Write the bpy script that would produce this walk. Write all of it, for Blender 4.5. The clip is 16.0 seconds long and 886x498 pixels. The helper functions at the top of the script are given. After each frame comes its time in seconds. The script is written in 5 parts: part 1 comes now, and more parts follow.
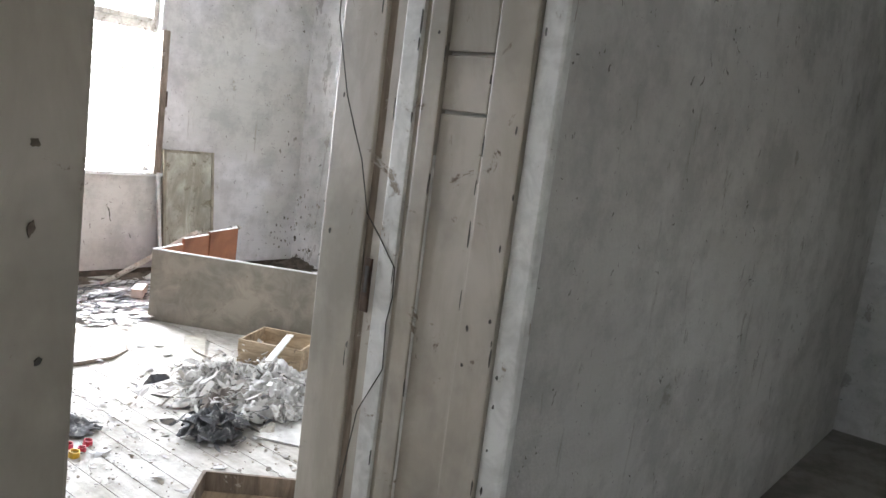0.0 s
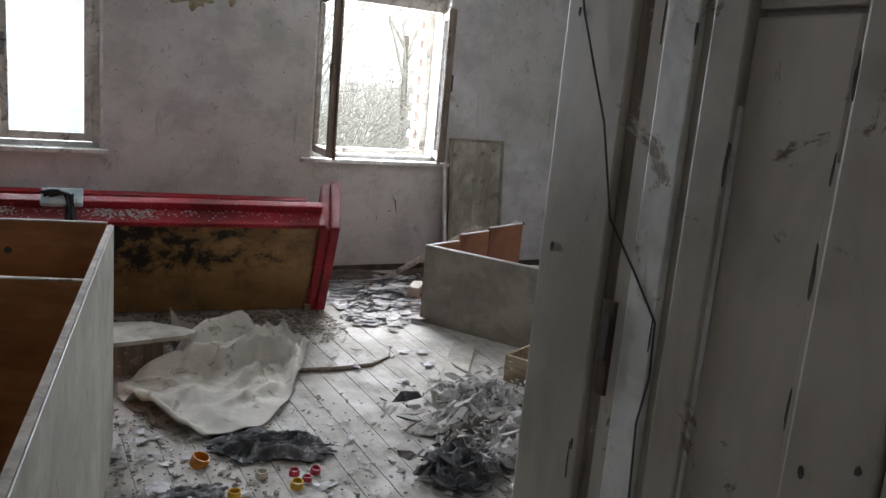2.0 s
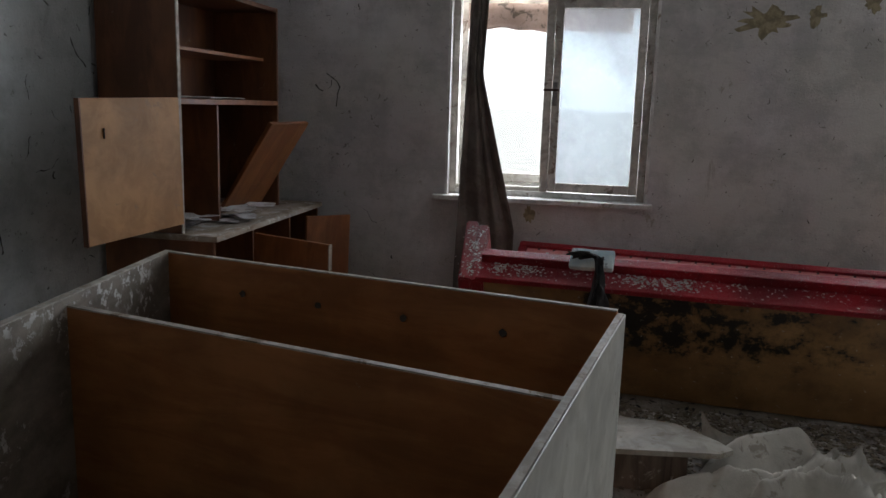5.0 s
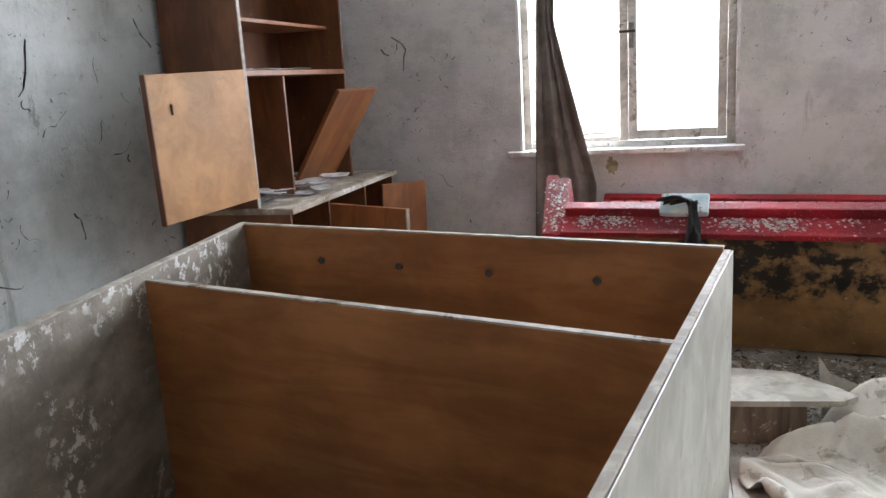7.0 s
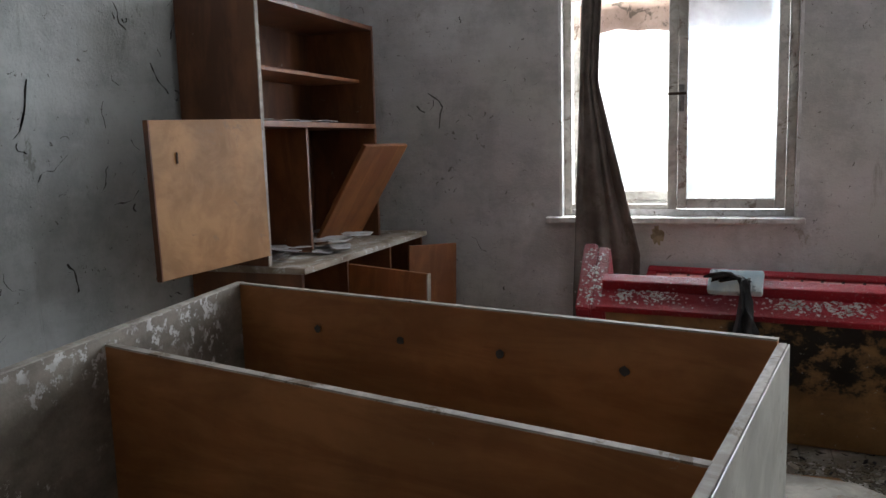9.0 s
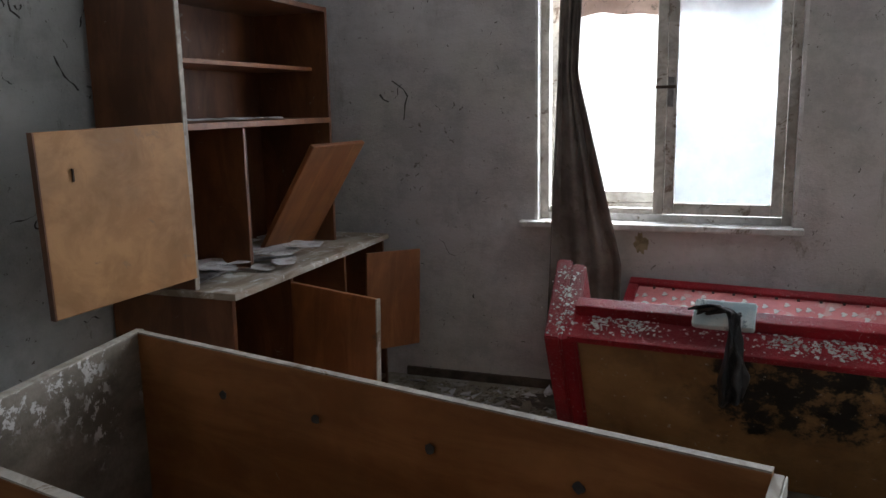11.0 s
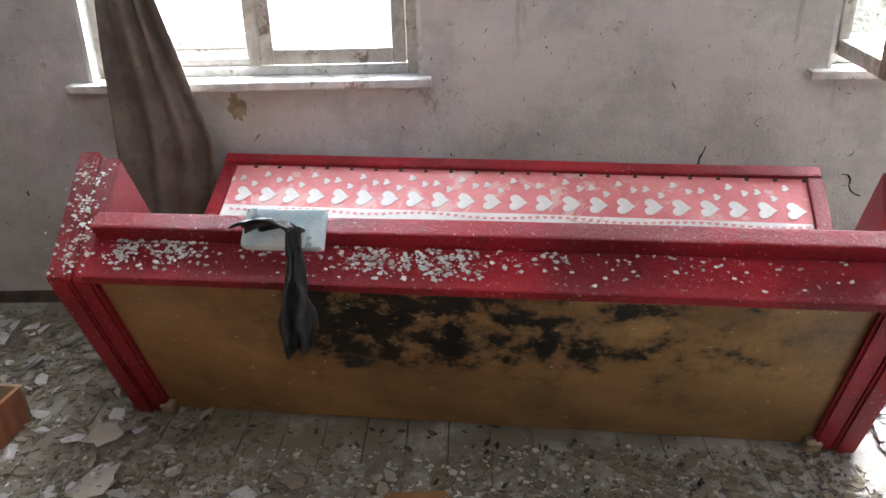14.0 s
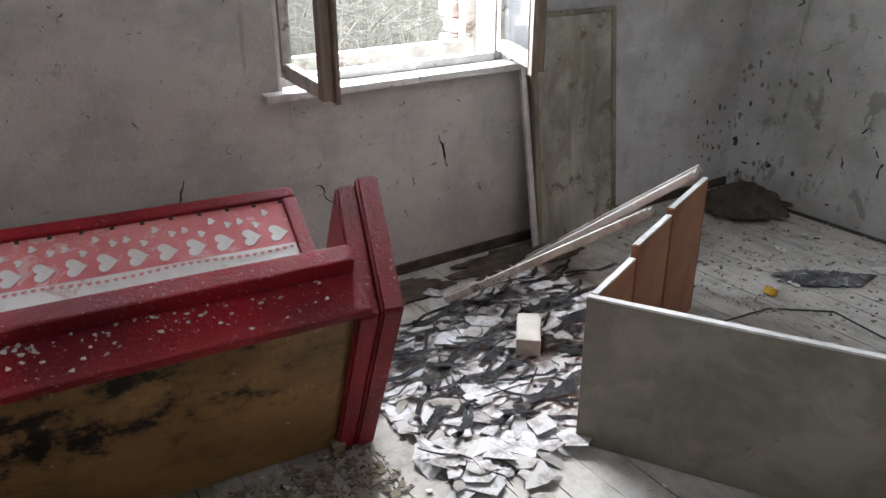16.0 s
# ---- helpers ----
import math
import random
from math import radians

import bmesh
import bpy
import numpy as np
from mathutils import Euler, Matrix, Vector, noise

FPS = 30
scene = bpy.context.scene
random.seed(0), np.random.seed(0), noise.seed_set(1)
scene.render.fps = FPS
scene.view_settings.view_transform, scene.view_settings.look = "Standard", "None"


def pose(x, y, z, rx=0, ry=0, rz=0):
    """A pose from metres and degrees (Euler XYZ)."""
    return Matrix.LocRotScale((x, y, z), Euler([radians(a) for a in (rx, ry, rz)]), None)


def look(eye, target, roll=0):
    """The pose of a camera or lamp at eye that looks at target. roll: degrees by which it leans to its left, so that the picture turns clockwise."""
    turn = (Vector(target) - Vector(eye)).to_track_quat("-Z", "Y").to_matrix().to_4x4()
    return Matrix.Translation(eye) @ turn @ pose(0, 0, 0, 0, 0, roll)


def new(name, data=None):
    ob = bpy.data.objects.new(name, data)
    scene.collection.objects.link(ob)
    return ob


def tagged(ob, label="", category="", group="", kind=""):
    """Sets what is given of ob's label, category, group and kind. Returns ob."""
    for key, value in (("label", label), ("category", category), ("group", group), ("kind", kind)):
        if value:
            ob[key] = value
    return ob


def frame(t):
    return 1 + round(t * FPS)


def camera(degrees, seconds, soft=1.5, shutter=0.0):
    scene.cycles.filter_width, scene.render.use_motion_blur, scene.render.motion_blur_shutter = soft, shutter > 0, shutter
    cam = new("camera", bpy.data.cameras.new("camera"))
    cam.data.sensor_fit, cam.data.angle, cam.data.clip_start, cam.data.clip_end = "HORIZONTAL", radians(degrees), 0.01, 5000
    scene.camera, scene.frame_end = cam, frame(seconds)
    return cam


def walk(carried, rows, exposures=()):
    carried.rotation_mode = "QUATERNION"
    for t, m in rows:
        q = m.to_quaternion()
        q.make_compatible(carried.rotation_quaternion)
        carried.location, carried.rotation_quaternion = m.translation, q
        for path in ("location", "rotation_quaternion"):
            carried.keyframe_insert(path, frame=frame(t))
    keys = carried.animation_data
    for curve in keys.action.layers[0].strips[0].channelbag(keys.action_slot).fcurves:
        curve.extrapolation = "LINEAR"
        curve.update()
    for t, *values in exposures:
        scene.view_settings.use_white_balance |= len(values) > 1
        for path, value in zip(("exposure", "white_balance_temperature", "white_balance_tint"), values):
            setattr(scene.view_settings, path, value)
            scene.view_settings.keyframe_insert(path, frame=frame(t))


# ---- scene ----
cam = camera(59.1, 16.0)
PATH = [
    (0, (-0.166, -0.052, 1.555), (1.399, 1.16, 1.263), 7.3),
    (0.5, (-0.083, 0.133, 1.531), (1.235, 1.603, 1.215), 5.6),
    (1, (0.123, 0.221, 1.536), (1.317, 1.792, 1.21), 5.0),
    (1.5, (0.326, 0.278, 1.504), (1.454, 1.892, 1.158), 4.9),
    (2, (0.532, 0.475, 1.487), (1.491, 2.185, 1.09), 5.2),
    (2.5, (0.577, 0.619, 1.534), (1.332, 2.418, 1.094), 6.0),
    (3, (0.656, 0.701, 1.52), (1.276, 2.556, 1.1), 5.4),
    (3.5, (0.7, 0.78, 1.487), (1.089, 2.699, 1.077), 3.4),
    (4, (0.797, 0.897, 1.471), (0.901, 2.865, 1.129), 2.4),
    (4.5, (0.758, 1.19, 1.483), (0.59, 3.168, 1.241), 2.6),
    (5, (0.748, 1.391, 1.447), (0.376, 3.322, 1.084), 1.7),
    (7.5, (0.699, 1.518, 1.353), (0.13, 3.387, 0.927), -3.6),
    (8, (0.695, 1.557, 1.348), (0.109, 3.444, 1.036), -3.1),
    (8.5, (0.737, 1.699, 1.312), (0.055, 3.561, 1.048), -1.9),
    (10.8, (0.703, 2.201, 1.473), (0.019, 4.051, 1.141), -1.3),
    (11, (0.737, 2.277, 1.489), (0.065, 4.126, 1.126), -1.1),
    (11.5, (0.88, 2.488, 1.494), (0.292, 4.349, 1.055), -1.3),
    (12, (0.991, 2.648, 1.52), (0.572, 4.519, 0.952), -1.7),
    (12.5, (0.991, 2.924, 1.483), (0.727, 4.789, 0.811), -2.0),
    (13, (1.022, 3.09, 1.461), (0.846, 4.936, 0.712), -1.4),
    (13.5, (1.124, 3.257, 1.478), (0.945, 5.082, 0.68), -1.5),
    (14, (1.214, 3.329, 1.479), (1.147, 5.154, 0.665), -1.6),
    (14.5, (1.259, 3.412, 1.484), (1.433, 5.245, 0.704), -1.5),
    (15, (1.305, 3.467, 1.498), (1.735, 5.269, 0.744), -1.8),
    (15.3, (1.368, 3.422, 1.493), (1.967, 5.181, 0.752), -2.0),
    (15.5, (1.348, 3.43, 1.529), (2.088, 5.12, 0.759), -1.4),
    (16, (1.382, 3.373, 1.541), (2.396, 4.898, 0.737), -0.1),
]
walk(cam, [(t, look(eye, target, roll)) for t, eye, target, roll in PATH],
     [(0.0, 3.4), (0.5, 2.85), (1.0, 2.35), (2.0, 1.65), (2.5, 1.55), (3.5, 1.3), (4.5, 1.4), (5.0, 0.85), (5.2, 1.15), (7.5, 2.9), (8.0, 2.3), (11.0, 1.45), (11.5, 1.9), (12.0, 2.15), (13.0, 2.8), (13.5, 2.85), (14.5, 2.55), (15.0, 2.2), (15.5, 2.0), (16.0, 1.8)])

# ---- world and light ----
world = bpy.data.worlds.new("world")
scene.world = world
world.use_nodes = True
wn = world.node_tree
sky = wn.nodes.new("ShaderNodeTexSky")
sky.sky_type = "NISHITA"
sky.sun_disc = False
sky.sun_elevation, sky.sun_rotation = radians(38), radians(200)
sky.air_density, sky.dust_density, sky.ozone_density = 1.0, 2.0, 1.0
veil = wn.nodes.new("ShaderNodeMix")
veil.data_type = "RGBA"
veil.inputs[0].default_value = 0.7
veil.inputs[7].default_value = (9.0, 9.4, 9.8, 1.0)
wn.links.new(sky.outputs[0], veil.inputs[6])
wn.links.new(veil.outputs[2], wn.nodes["Background"].inputs[0])
wn.nodes["Background"].inputs[1].default_value = 0.15


def area_lamp(name, m, w, h, power, color):
    d = bpy.data.lights.new(name, "AREA")
    d.shape, d.size, d.size_y, d.energy, d.color = "RECTANGLE", w, h, power, color
    ob = new(name, d)
    ob.matrix_world = m
    return ob


sun_data = bpy.data.lights.new("overcast_sun", "SUN")
sun_data.energy, sun_data.angle, sun_data.color = 1.0, radians(25), (1.0, 0.97, 0.92)
new("overcast_sun", sun_data).matrix_world = pose(0, 0, 20, 48, 0, 160)
# area lamps standing in for sky light in the openings of the windows
area_lamp("sky_fill_light", pose(0.41, 6.62, 1.85, -90, 0, 0), 1.1, 1.7, 44, (0.83, 0.885, 1.0))
area_lamp("sky_fill_light", pose(3.05, 6.62, 1.85, -90, 0, 0), 1.0, 1.7, 50, (0.83, 0.885, 1.0))
# added fill for the hall, in an assumed opening out of view
area_lamp("sky_fill_light", pose(-1.7, -1.7, 1.7, 0, -90, 0), 1.0, 0.75, 0.75, (0.90, 0.92, 1.0))

# ---- materials ----
MATS = {}


def rgb(c):
    return (*c, 1.0)


class Nodes:
    """A small builder for one material."""

    def __init__(self, name, rough=0.8, metal=0.0):
        self.m = bpy.data.materials.new(name)
        self.m.use_nodes = True
        self.t = self.m.node_tree
        self.b = self.t.nodes["Principled BSDF"]
        self.b.inputs["Roughness"].default_value = rough
        self.b.inputs["Metallic"].default_value = metal
        self.co = self.t.nodes.new("ShaderNodeTexCoord").outputs["Object"]
        MATS[name] = self.m

    def world(self):
        self.co = self.t.nodes.new("ShaderNodeNewGeometry").outputs["Position"]
        return self

    def mapped(self, scale):
        n = self.t.nodes.new("ShaderNodeMapping")
        n.inputs["Scale"].default_value = scale
        self.t.links.new(self.co, n.inputs[0])
        return n.outputs[0]

    def noise(self, scale, detail=5, rough=0.6, stretch=(1, 1, 1), warp=0.0):
        n = self.t.nodes.new("ShaderNodeTexNoise")
        n.inputs["Scale"].default_value = scale
        n.inputs["Detail"].default_value = detail
        n.inputs["Roughness"].default_value = rough
        n.inputs["Distortion"].default_value = warp
        self.t.links.new(self.mapped(stretch), n.inputs["Vector"])
        k = self.t.nodes.new("ShaderNodeMapRange")
        k.inputs[1].default_value, k.inputs[2].default_value = 0.27, 0.73
        self.t.links.new(n.outputs[0], k.inputs[0])
        return k.outputs[0]

    def random(self):
        return self.t.nodes.new("ShaderNodeObjectInfo").outputs["Random"]

    def island(self):
        return self.t.nodes.new("ShaderNodeNewGeometry").outputs["Random Per Island"]

    def ramp(self, src, stops):
        n = self.t.nodes.new("ShaderNodeValToRGB")
        e = n.color_ramp.elements
        while len(e) < len(stops):
            e.new(0.5)
        for k, (p, c) in enumerate(stops):
            e[k].position = p
            e[k].color = rgb(c) if isinstance(c, tuple) else (c, c, c, 1)
        self.t.links.new(src, n.inputs[0])
        return n.outputs[0]

    def mix(self, fac, a, b, mode="MIX"):
        n = self.t.nodes.new("ShaderNodeMix")
        n.data_type, n.blend_type = "RGBA", mode
        for val, sock in ((fac, n.inputs[0]), (a, n.inputs[6]), (b, n.inputs[7])):
            if isinstance(val, (int, float)):
                sock.default_value = val if sock == n.inputs[0] else (val, val, val, 1)
            elif isinstance(val, tuple):
                sock.default_value = rgb(val)
            else:
                self.t.links.new(val, sock)
        return n.outputs[2]

    def color(self, src):
        if isinstance(src, tuple):
            self.b.inputs["Base Color"].default_value = rgb(src)
        else:
            self.t.links.new(src, self.b.inputs["Base Color"])
        return self

    def rough(self, src):
        self.t.links.new(src, self.b.inputs["Roughness"])
        return self

    def bump(self, src, strength=0.3, dist=0.01):
        n = self.t.nodes.new("ShaderNodeBump")
        n.inputs["Strength"].default_value = strength
        n.inputs["Distance"].default_value = dist
        self.t.links.new(src, n.inputs["Height"])
        self.t.links.new(n.outputs[0], self.b.inputs["Normal"])
        return self


def plaster(name, base, cloud, stain, stain_at=0.80, other=None):
    n = Nodes(name, 0.93).world()
    big = n.ramp(n.noise(0.9, 5, 0.62), [(0.32, base), (0.72, cloud)])
    if other:
        big = n.mix(n.ramp(n.noise(0.55, 4, 0.6), [(0.40, 0.0), (0.62, 1.0)]), big, other)
    mid = n.ramp(n.noise(3.2, 9, 0.72), [(0.30, 0.66), (0.6, 1.0)])
    c = n.mix(0.6, big, mid, "MULTIPLY")
    trowel = n.ramp(n.noise(7, 6, 0.7, (0.35, 0.35, 1.6), 0.5), [(0.2, 0.82), (0.55, 1.0)])
    c = n.mix(0.35, c, trowel, "MULTIPLY")
    spots = n.ramp(n.noise(5.5, 9, 0.72, (1, 1, 0.6), 0.3), [(stain_at, 0.0), (stain_at + 0.07, 1.0)])
    c = n.mix(n.mix(1.0, spots, 0.6, "MULTIPLY"), c, stain)
    runs = n.ramp(n.noise(4.0, 8, 0.75, (2.2, 2.2, 0.35), 0.4), [(0.74, 0.0), (0.92, 0.55)])
    c = n.mix(runs, c, stain)
    fine = n.noise(38, 6, 0.7)
    c = n.mix(n.ramp(fine, [(0.86, 0.0), (0.96, 0.5)]), c, (0.14, 0.12, 0.10))
    chips = n.ramp(n.noise(24, 5, 0.6, warp=1.5), [(0.86, 0.0), (0.89, 0.8)])
    c = n.mix(chips, c, (0.10, 0.085, 0.07))
    n.color(c).bump(n.mix(0.5, n.noise(14, 8, 0.7), n.noise(70, 3)), 0.3, 0.012)
    return n.m


WALL = plaster("plaster_mauve", (0.50, 0.475, 0.468), (0.65, 0.63, 0.628), (0.27, 0.24, 0.19), 0.78, (0.53, 0.515, 0.48))
WALL_L = plaster("plaster_pale_green", (0.46, 0.48, 0.46), (0.56, 0.58, 0.565), (0.20, 0.20, 0.16), 0.76)
WALL_R = plaster("plaster_white", (0.50, 0.49, 0.47), (0.66, 0.65, 0.64), (0.20, 0.18, 0.15), 0.66)
HALL = plaster("plaster_hall", (0.50, 0.48, 0.45), (0.60, 0.58, 0.55), (0.22, 0.20, 0.16), 0.78)
CEIL = plaster("plaster_ceiling", (0.6, 0.59, 0.57), (0.68, 0.67, 0.65), (0.4, 0.36, 0.3))


def wood(name, dark, light, rough=0.5, grain=(1, 14, 14), wear=None, wear_at=0.62, scale=2.2):
    n = Nodes(name, rough)
    g = n.noise(scale, 8, 0.65, grain, 0.8)
    c = n.ramp(g, [(0.3, dark), (0.7, light)])
    blot = n.ramp(n.noise(2.5, 5, 0.6), [(0.35, 0.65), (0.65, 1.0)])
    c = n.mix(0.7, c, blot, "MULTIPLY")
    if wear:
        w = n.ramp(n.noise(9, 9, 0.75, warp=0.8), [(wear_at + 0.06, 0.0), (wear_at + 0.16, 1.0)])
        c = n.mix(w, c, wear)
    n.color(c).bump(g, 0.15, 0.004)
    return n.m


VENEER = wood("veneer_brown", (0.12, 0.043, 0.016), (0.20, 0.078, 0.030), 0.42, (4, 4, 1), (0.30, 0.26, 0.22), 0.74)
VENEER_IN = wood("veneer_orange_brown", (0.20, 0.066, 0.019), (0.29, 0.108, 0.034), 0.5, (5, 5, 1), (0.10, 0.06, 0.04), 0.72)
HARDBOARD = wood("hardboard_tan", (0.38, 0.185, 0.066), (0.48, 0.25, 0.098), 0.62, (3, 3, 3), (0.30, 0.17, 0.08), 0.68)
WARD_IN = wood("wardrobe_inside", (0.29, 0.112, 0.036), (0.39, 0.166, 0.057), 0.45, (1, 1, 5), (0.34, 0.27, 0.19), 0.80)
WARD_OUT = wood("wardrobe_lacquer_grey", (0.50, 0.49, 0.42), (0.60, 0.59, 0.52), 0.45, (4, 1, 4), (0.30, 0.27, 0.22), 0.66)
EDGE = wood("raw_chipboard_edge", (0.36, 0.32, 0.26), (0.55, 0.51, 0.44), 0.8, (6, 6, 6), (0.20, 0.15, 0.10), 0.58)
DOORPAINT = wood("door_paint_beige", (0.37, 0.328, 0.27), (0.45, 0.405, 0.345), 0.48, (2.5, 2.5, 0.8), (0.13, 0.09, 0.06), 0.71)
WHITEPAINT = wood("old_white_paint", (0.58, 0.57, 0.54), (0.72, 0.71, 0.68), 0.5, (6, 6, 6), (0.25, 0.20, 0.15), 0.66)
FRAMEPAINT = wood("window_frame_paint", (0.40, 0.37, 0.32), (0.60, 0.57, 0.51), 0.55, (5, 5, 5), (0.17, 0.13, 0.10), 0.58)
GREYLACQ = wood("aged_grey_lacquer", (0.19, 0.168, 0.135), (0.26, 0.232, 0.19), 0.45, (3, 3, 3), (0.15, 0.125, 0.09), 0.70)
BOARDEDGE = wood("grimy_board_edge", (0.17, 0.145, 0.10), (0.32, 0.285, 0.215), 0.6, (4, 4, 1), (0.10, 0.08, 0.05), 0.62)
OLDWOOD = wood("weathered_wood", (0.15, 0.115, 0.085), (0.27, 0.215, 0.165), 0.75, (8, 8, 1), (0.45, 0.42, 0.37), 0.66)
BOARD = wood("stained_pale_board", (0.36, 0.335, 0.275), (0.52, 0.49, 0.42), 0.6, (4, 4, 1), (0.26, 0.23, 0.17), 0.60)
BROWNBOX = wood("reddish_board", (0.28, 0.10, 0.05), (0.40, 0.16, 0.075), 0.5, (1, 10, 1), (0.15, 0.08, 0.05), 0.7)
LEDGE = wood("flaking_sill_paint", (0.55, 0.54, 0.51), (0.74, 0.73, 0.71), 0.7, (5, 5, 5), (0.22, 0.18, 0.14), 0.60)
DRAWERWOOD = wood("drawer_wood", (0.25, 0.18, 0.11), (0.42, 0.32, 0.21), 0.7, (2, 9, 9), (0.12, 0.09, 0.06), 0.66)


def red_material():
    n = Nodes("flaking_red_paint", 0.5)
    n.b.inputs["Specular IOR Level"].default_value = 0.3
    c = n.ramp(n.noise(2.0, 6, 0.6), [(0.25, (0.18, 0.006, 0.012)), (0.75, (0.40, 0.012, 0.024))])
    dirt = n.ramp(n.noise(16, 9, 0.75), [(0.55, 0.0), (0.90, 0.65)])
    c = n.mix(dirt, c, (0.09, 0.012, 0.014))
    flake = n.mix(1.0, n.ramp(n.noise(85, 6, 0.7), [(0.74, 0.0), (0.82, 0.9)]), n.ramp(n.noise(3.0, 4, 0.6), [(0.35, 0.1), (0.75, 1.0)]), "MULTIPLY")
    c = n.mix(flake, c, (0.62, 0.58, 0.55))
    n.color(c).bump(n.noise(70, 6, 0.75), 0.9, 0.006)
    return n.m


RED = red_material()


def bed_panel_material():
    n = Nodes("mouldy_fibreboard", 0.55)
    c = n.ramp(n.noise(2.3, 6, 0.6), [(0.20, (0.19, 0.098, 0.034)), (0.80, (0.36, 0.205, 0.078))])
    sep = n.t.nodes.new("ShaderNodeSeparateXYZ")
    n.t.links.new(n.co, sep.inputs[0])
    span = n.t.nodes.new("ShaderNodeMath")
    span.operation = "MULTIPLY"
    span.inputs[1].default_value = 0.46
    n.t.links.new(sep.outputs[0], span.inputs[0])
    along = n.ramp(span.outputs[0], [(0.20, 0.0), (0.32, 1.0), (0.52, 0.9), (0.85, 0.55)])
    high = n.ramp(sep.outputs[1], [(0.12, 0.0), (0.38, 1.0)])
    patch = n.mix(0.45, n.noise(11.0, 8, 0.70), n.mix(1.0, along, high, "MULTIPLY"))
    edge = n.ramp(n.noise(4, 8, 0.7), [(0.50, 0.0), (0.70, 0.8)])
    c = n.mix(n.mix(1.0, edge, 0.4, "MULTIPLY"), c, (0.09, 0.055, 0.028))
    c = n.mix(n.ramp(patch, [(0.50, 0.0), (0.68, 0.7)]), c, (0.06, 0.038, 0.02))
    c = n.mix(n.ramp(patch, [(0.625, 0.0), (0.70, 1.0)]), c, (0.010, 0.008, 0.006))
    white = n.ramp(n.noise(26, 7, 0.7), [(0.80, 0.0), (0.88, 0.8)])
    c = n.mix(white, c, (0.52, 0.49, 0.44))
    n.color(c).bump(n.noise(30, 6), 0.3, 0.004)
    return n.m


BEDPANEL = bed_panel_material()


def fabric(name, c1, c2, scale=6, rough=0.95, dirt=(0.12, 0.10, 0.08), dirt_at=0.62):
    n = Nodes(name, rough)
    c = n.ramp(n.noise(scale, 7, 0.65), [(0.3, c1), (0.7, c2)])
    d = n.ramp(n.noise(scale * 2.3, 8, 0.7, warp=0.7), [(dirt_at, 0.0), (dirt_at + 0.1, 0.8)])
    n.color(n.mix(d, c, dirt)).bump(n.noise(160, 2), 0.25, 0.002)
    return n.m


CLOTH = fabric("dirty_cream_tarpaulin", (0.42, 0.40, 0.345), (0.56, 0.535, 0.47), 4, 0.7, (0.27, 0.23, 0.18), 0.68)
CURTAIN = fabric("dusty_brown_curtain", (0.11, 0.092, 0.08), (0.19, 0.165, 0.145), 5)
DARKRAG = fabric("dark_grey_rag", (0.045, 0.047, 0.05), (0.13, 0.13, 0.135), 9, 0.8, (0.4, 0.4, 0.38), 0.66)
PALERAG = fabric("pale_grey_rag", (0.36, 0.35, 0.33), (0.56, 0.55, 0.52), 8, 0.9, (0.12, 0.11, 0.10), 0.58)
BLACK = fabric("black_strap_fabric", (0.008, 0.009, 0.009), (0.022, 0.023, 0.025), 20, 0.55, (0.05, 0.05, 0.05), 0.70)
PINKHEART = fabric("pink_heart_fabric", (0.56, 0.15, 0.16), (0.68, 0.24, 0.24), 3, 0.6, (0.66, 0.42, 0.40), 0.60)
WHITEPRINT = fabric("white_print", (0.60, 0.58, 0.56), (0.72, 0.70, 0.68), 4, 0.6, (0.45, 0.33, 0.30), 0.70)
PINKPRINT = fabric("pink_print", (0.60, 0.20, 0.21), (0.66, 0.28, 0.27), 4, 0.6)
TEALPRINT = fabric("teal_print", (0.30, 0.50, 0.49), (0.40, 0.58, 0.56), 4, 0.6)
PAD = fabric("pale_blue_pad", (0.42, 0.55, 0.60), (0.66, 0.72, 0.70), 5, 0.5, (0.16, 0.22, 0.25), 0.60)


def floor_material():
    n = Nodes("worn_painted_planks", 0.6).world()
    g = n.noise(3, 8, 0.7, (9, 0.7, 9))
    c = n.ramp(g, [(0.3, (0.30, 0.275, 0.23)), (0.7, (0.46, 0.43, 0.375))])
    tone = n.ramp(n.random(), [(0.0, 0.82), (1.0, 1.0)])
    c = n.mix(1.0, c, tone, "MULTIPLY")
    grime = n.ramp(n.noise(1.5, 8, 0.7), [(0.58, 0.0), (0.90, 0.8)])
    c = n.mix(grime, c, (0.155, 0.125, 0.09))
    dust = n.ramp(n.noise(7, 9, 0.75), [(0.30, 0.15), (0.75, 0.85)])
    c = n.mix(dust, c, (0.56, 0.545, 0.51))
    sep = n.t.nodes.new("ShaderNodeSeparateXYZ")
    n.t.links.new(n.co, sep.inputs[0])
    span = n.t.nodes.new("ShaderNodeMapRange")
    span.inputs[1].default_value, span.inputs[2].default_value = 2.35, 1.75
    n.t.links.new(sep.outputs[0], span.inputs[0])
    deep = n.t.nodes.new("ShaderNodeMapRange")
    deep.inputs[1].default_value, deep.inputs[2].default_value = 4.35, 4.75
    n.t.links.new(sep.outputs[1], deep.inputs[0])
    soil = n.mix(0.5, n.noise(5, 9, 0.72), n.mix(1.0, span.outputs[0], deep.outputs[0], "MULTIPLY"))
    c = n.mix(n.ramp(soil, [(0.58, 0.0), (0.78, 0.85)]), c, (0.20, 0.182, 0.125))
    n.color(c).bump(n.mix(0.5, g, n.noise(60, 6, 0.7)), 0.4, 0.004)
    n.rough(n.ramp(n.noise(4, 6), [(0.3, 0.55), (0.7, 0.9)]))
    return n.m


FLOOR = floor_material()


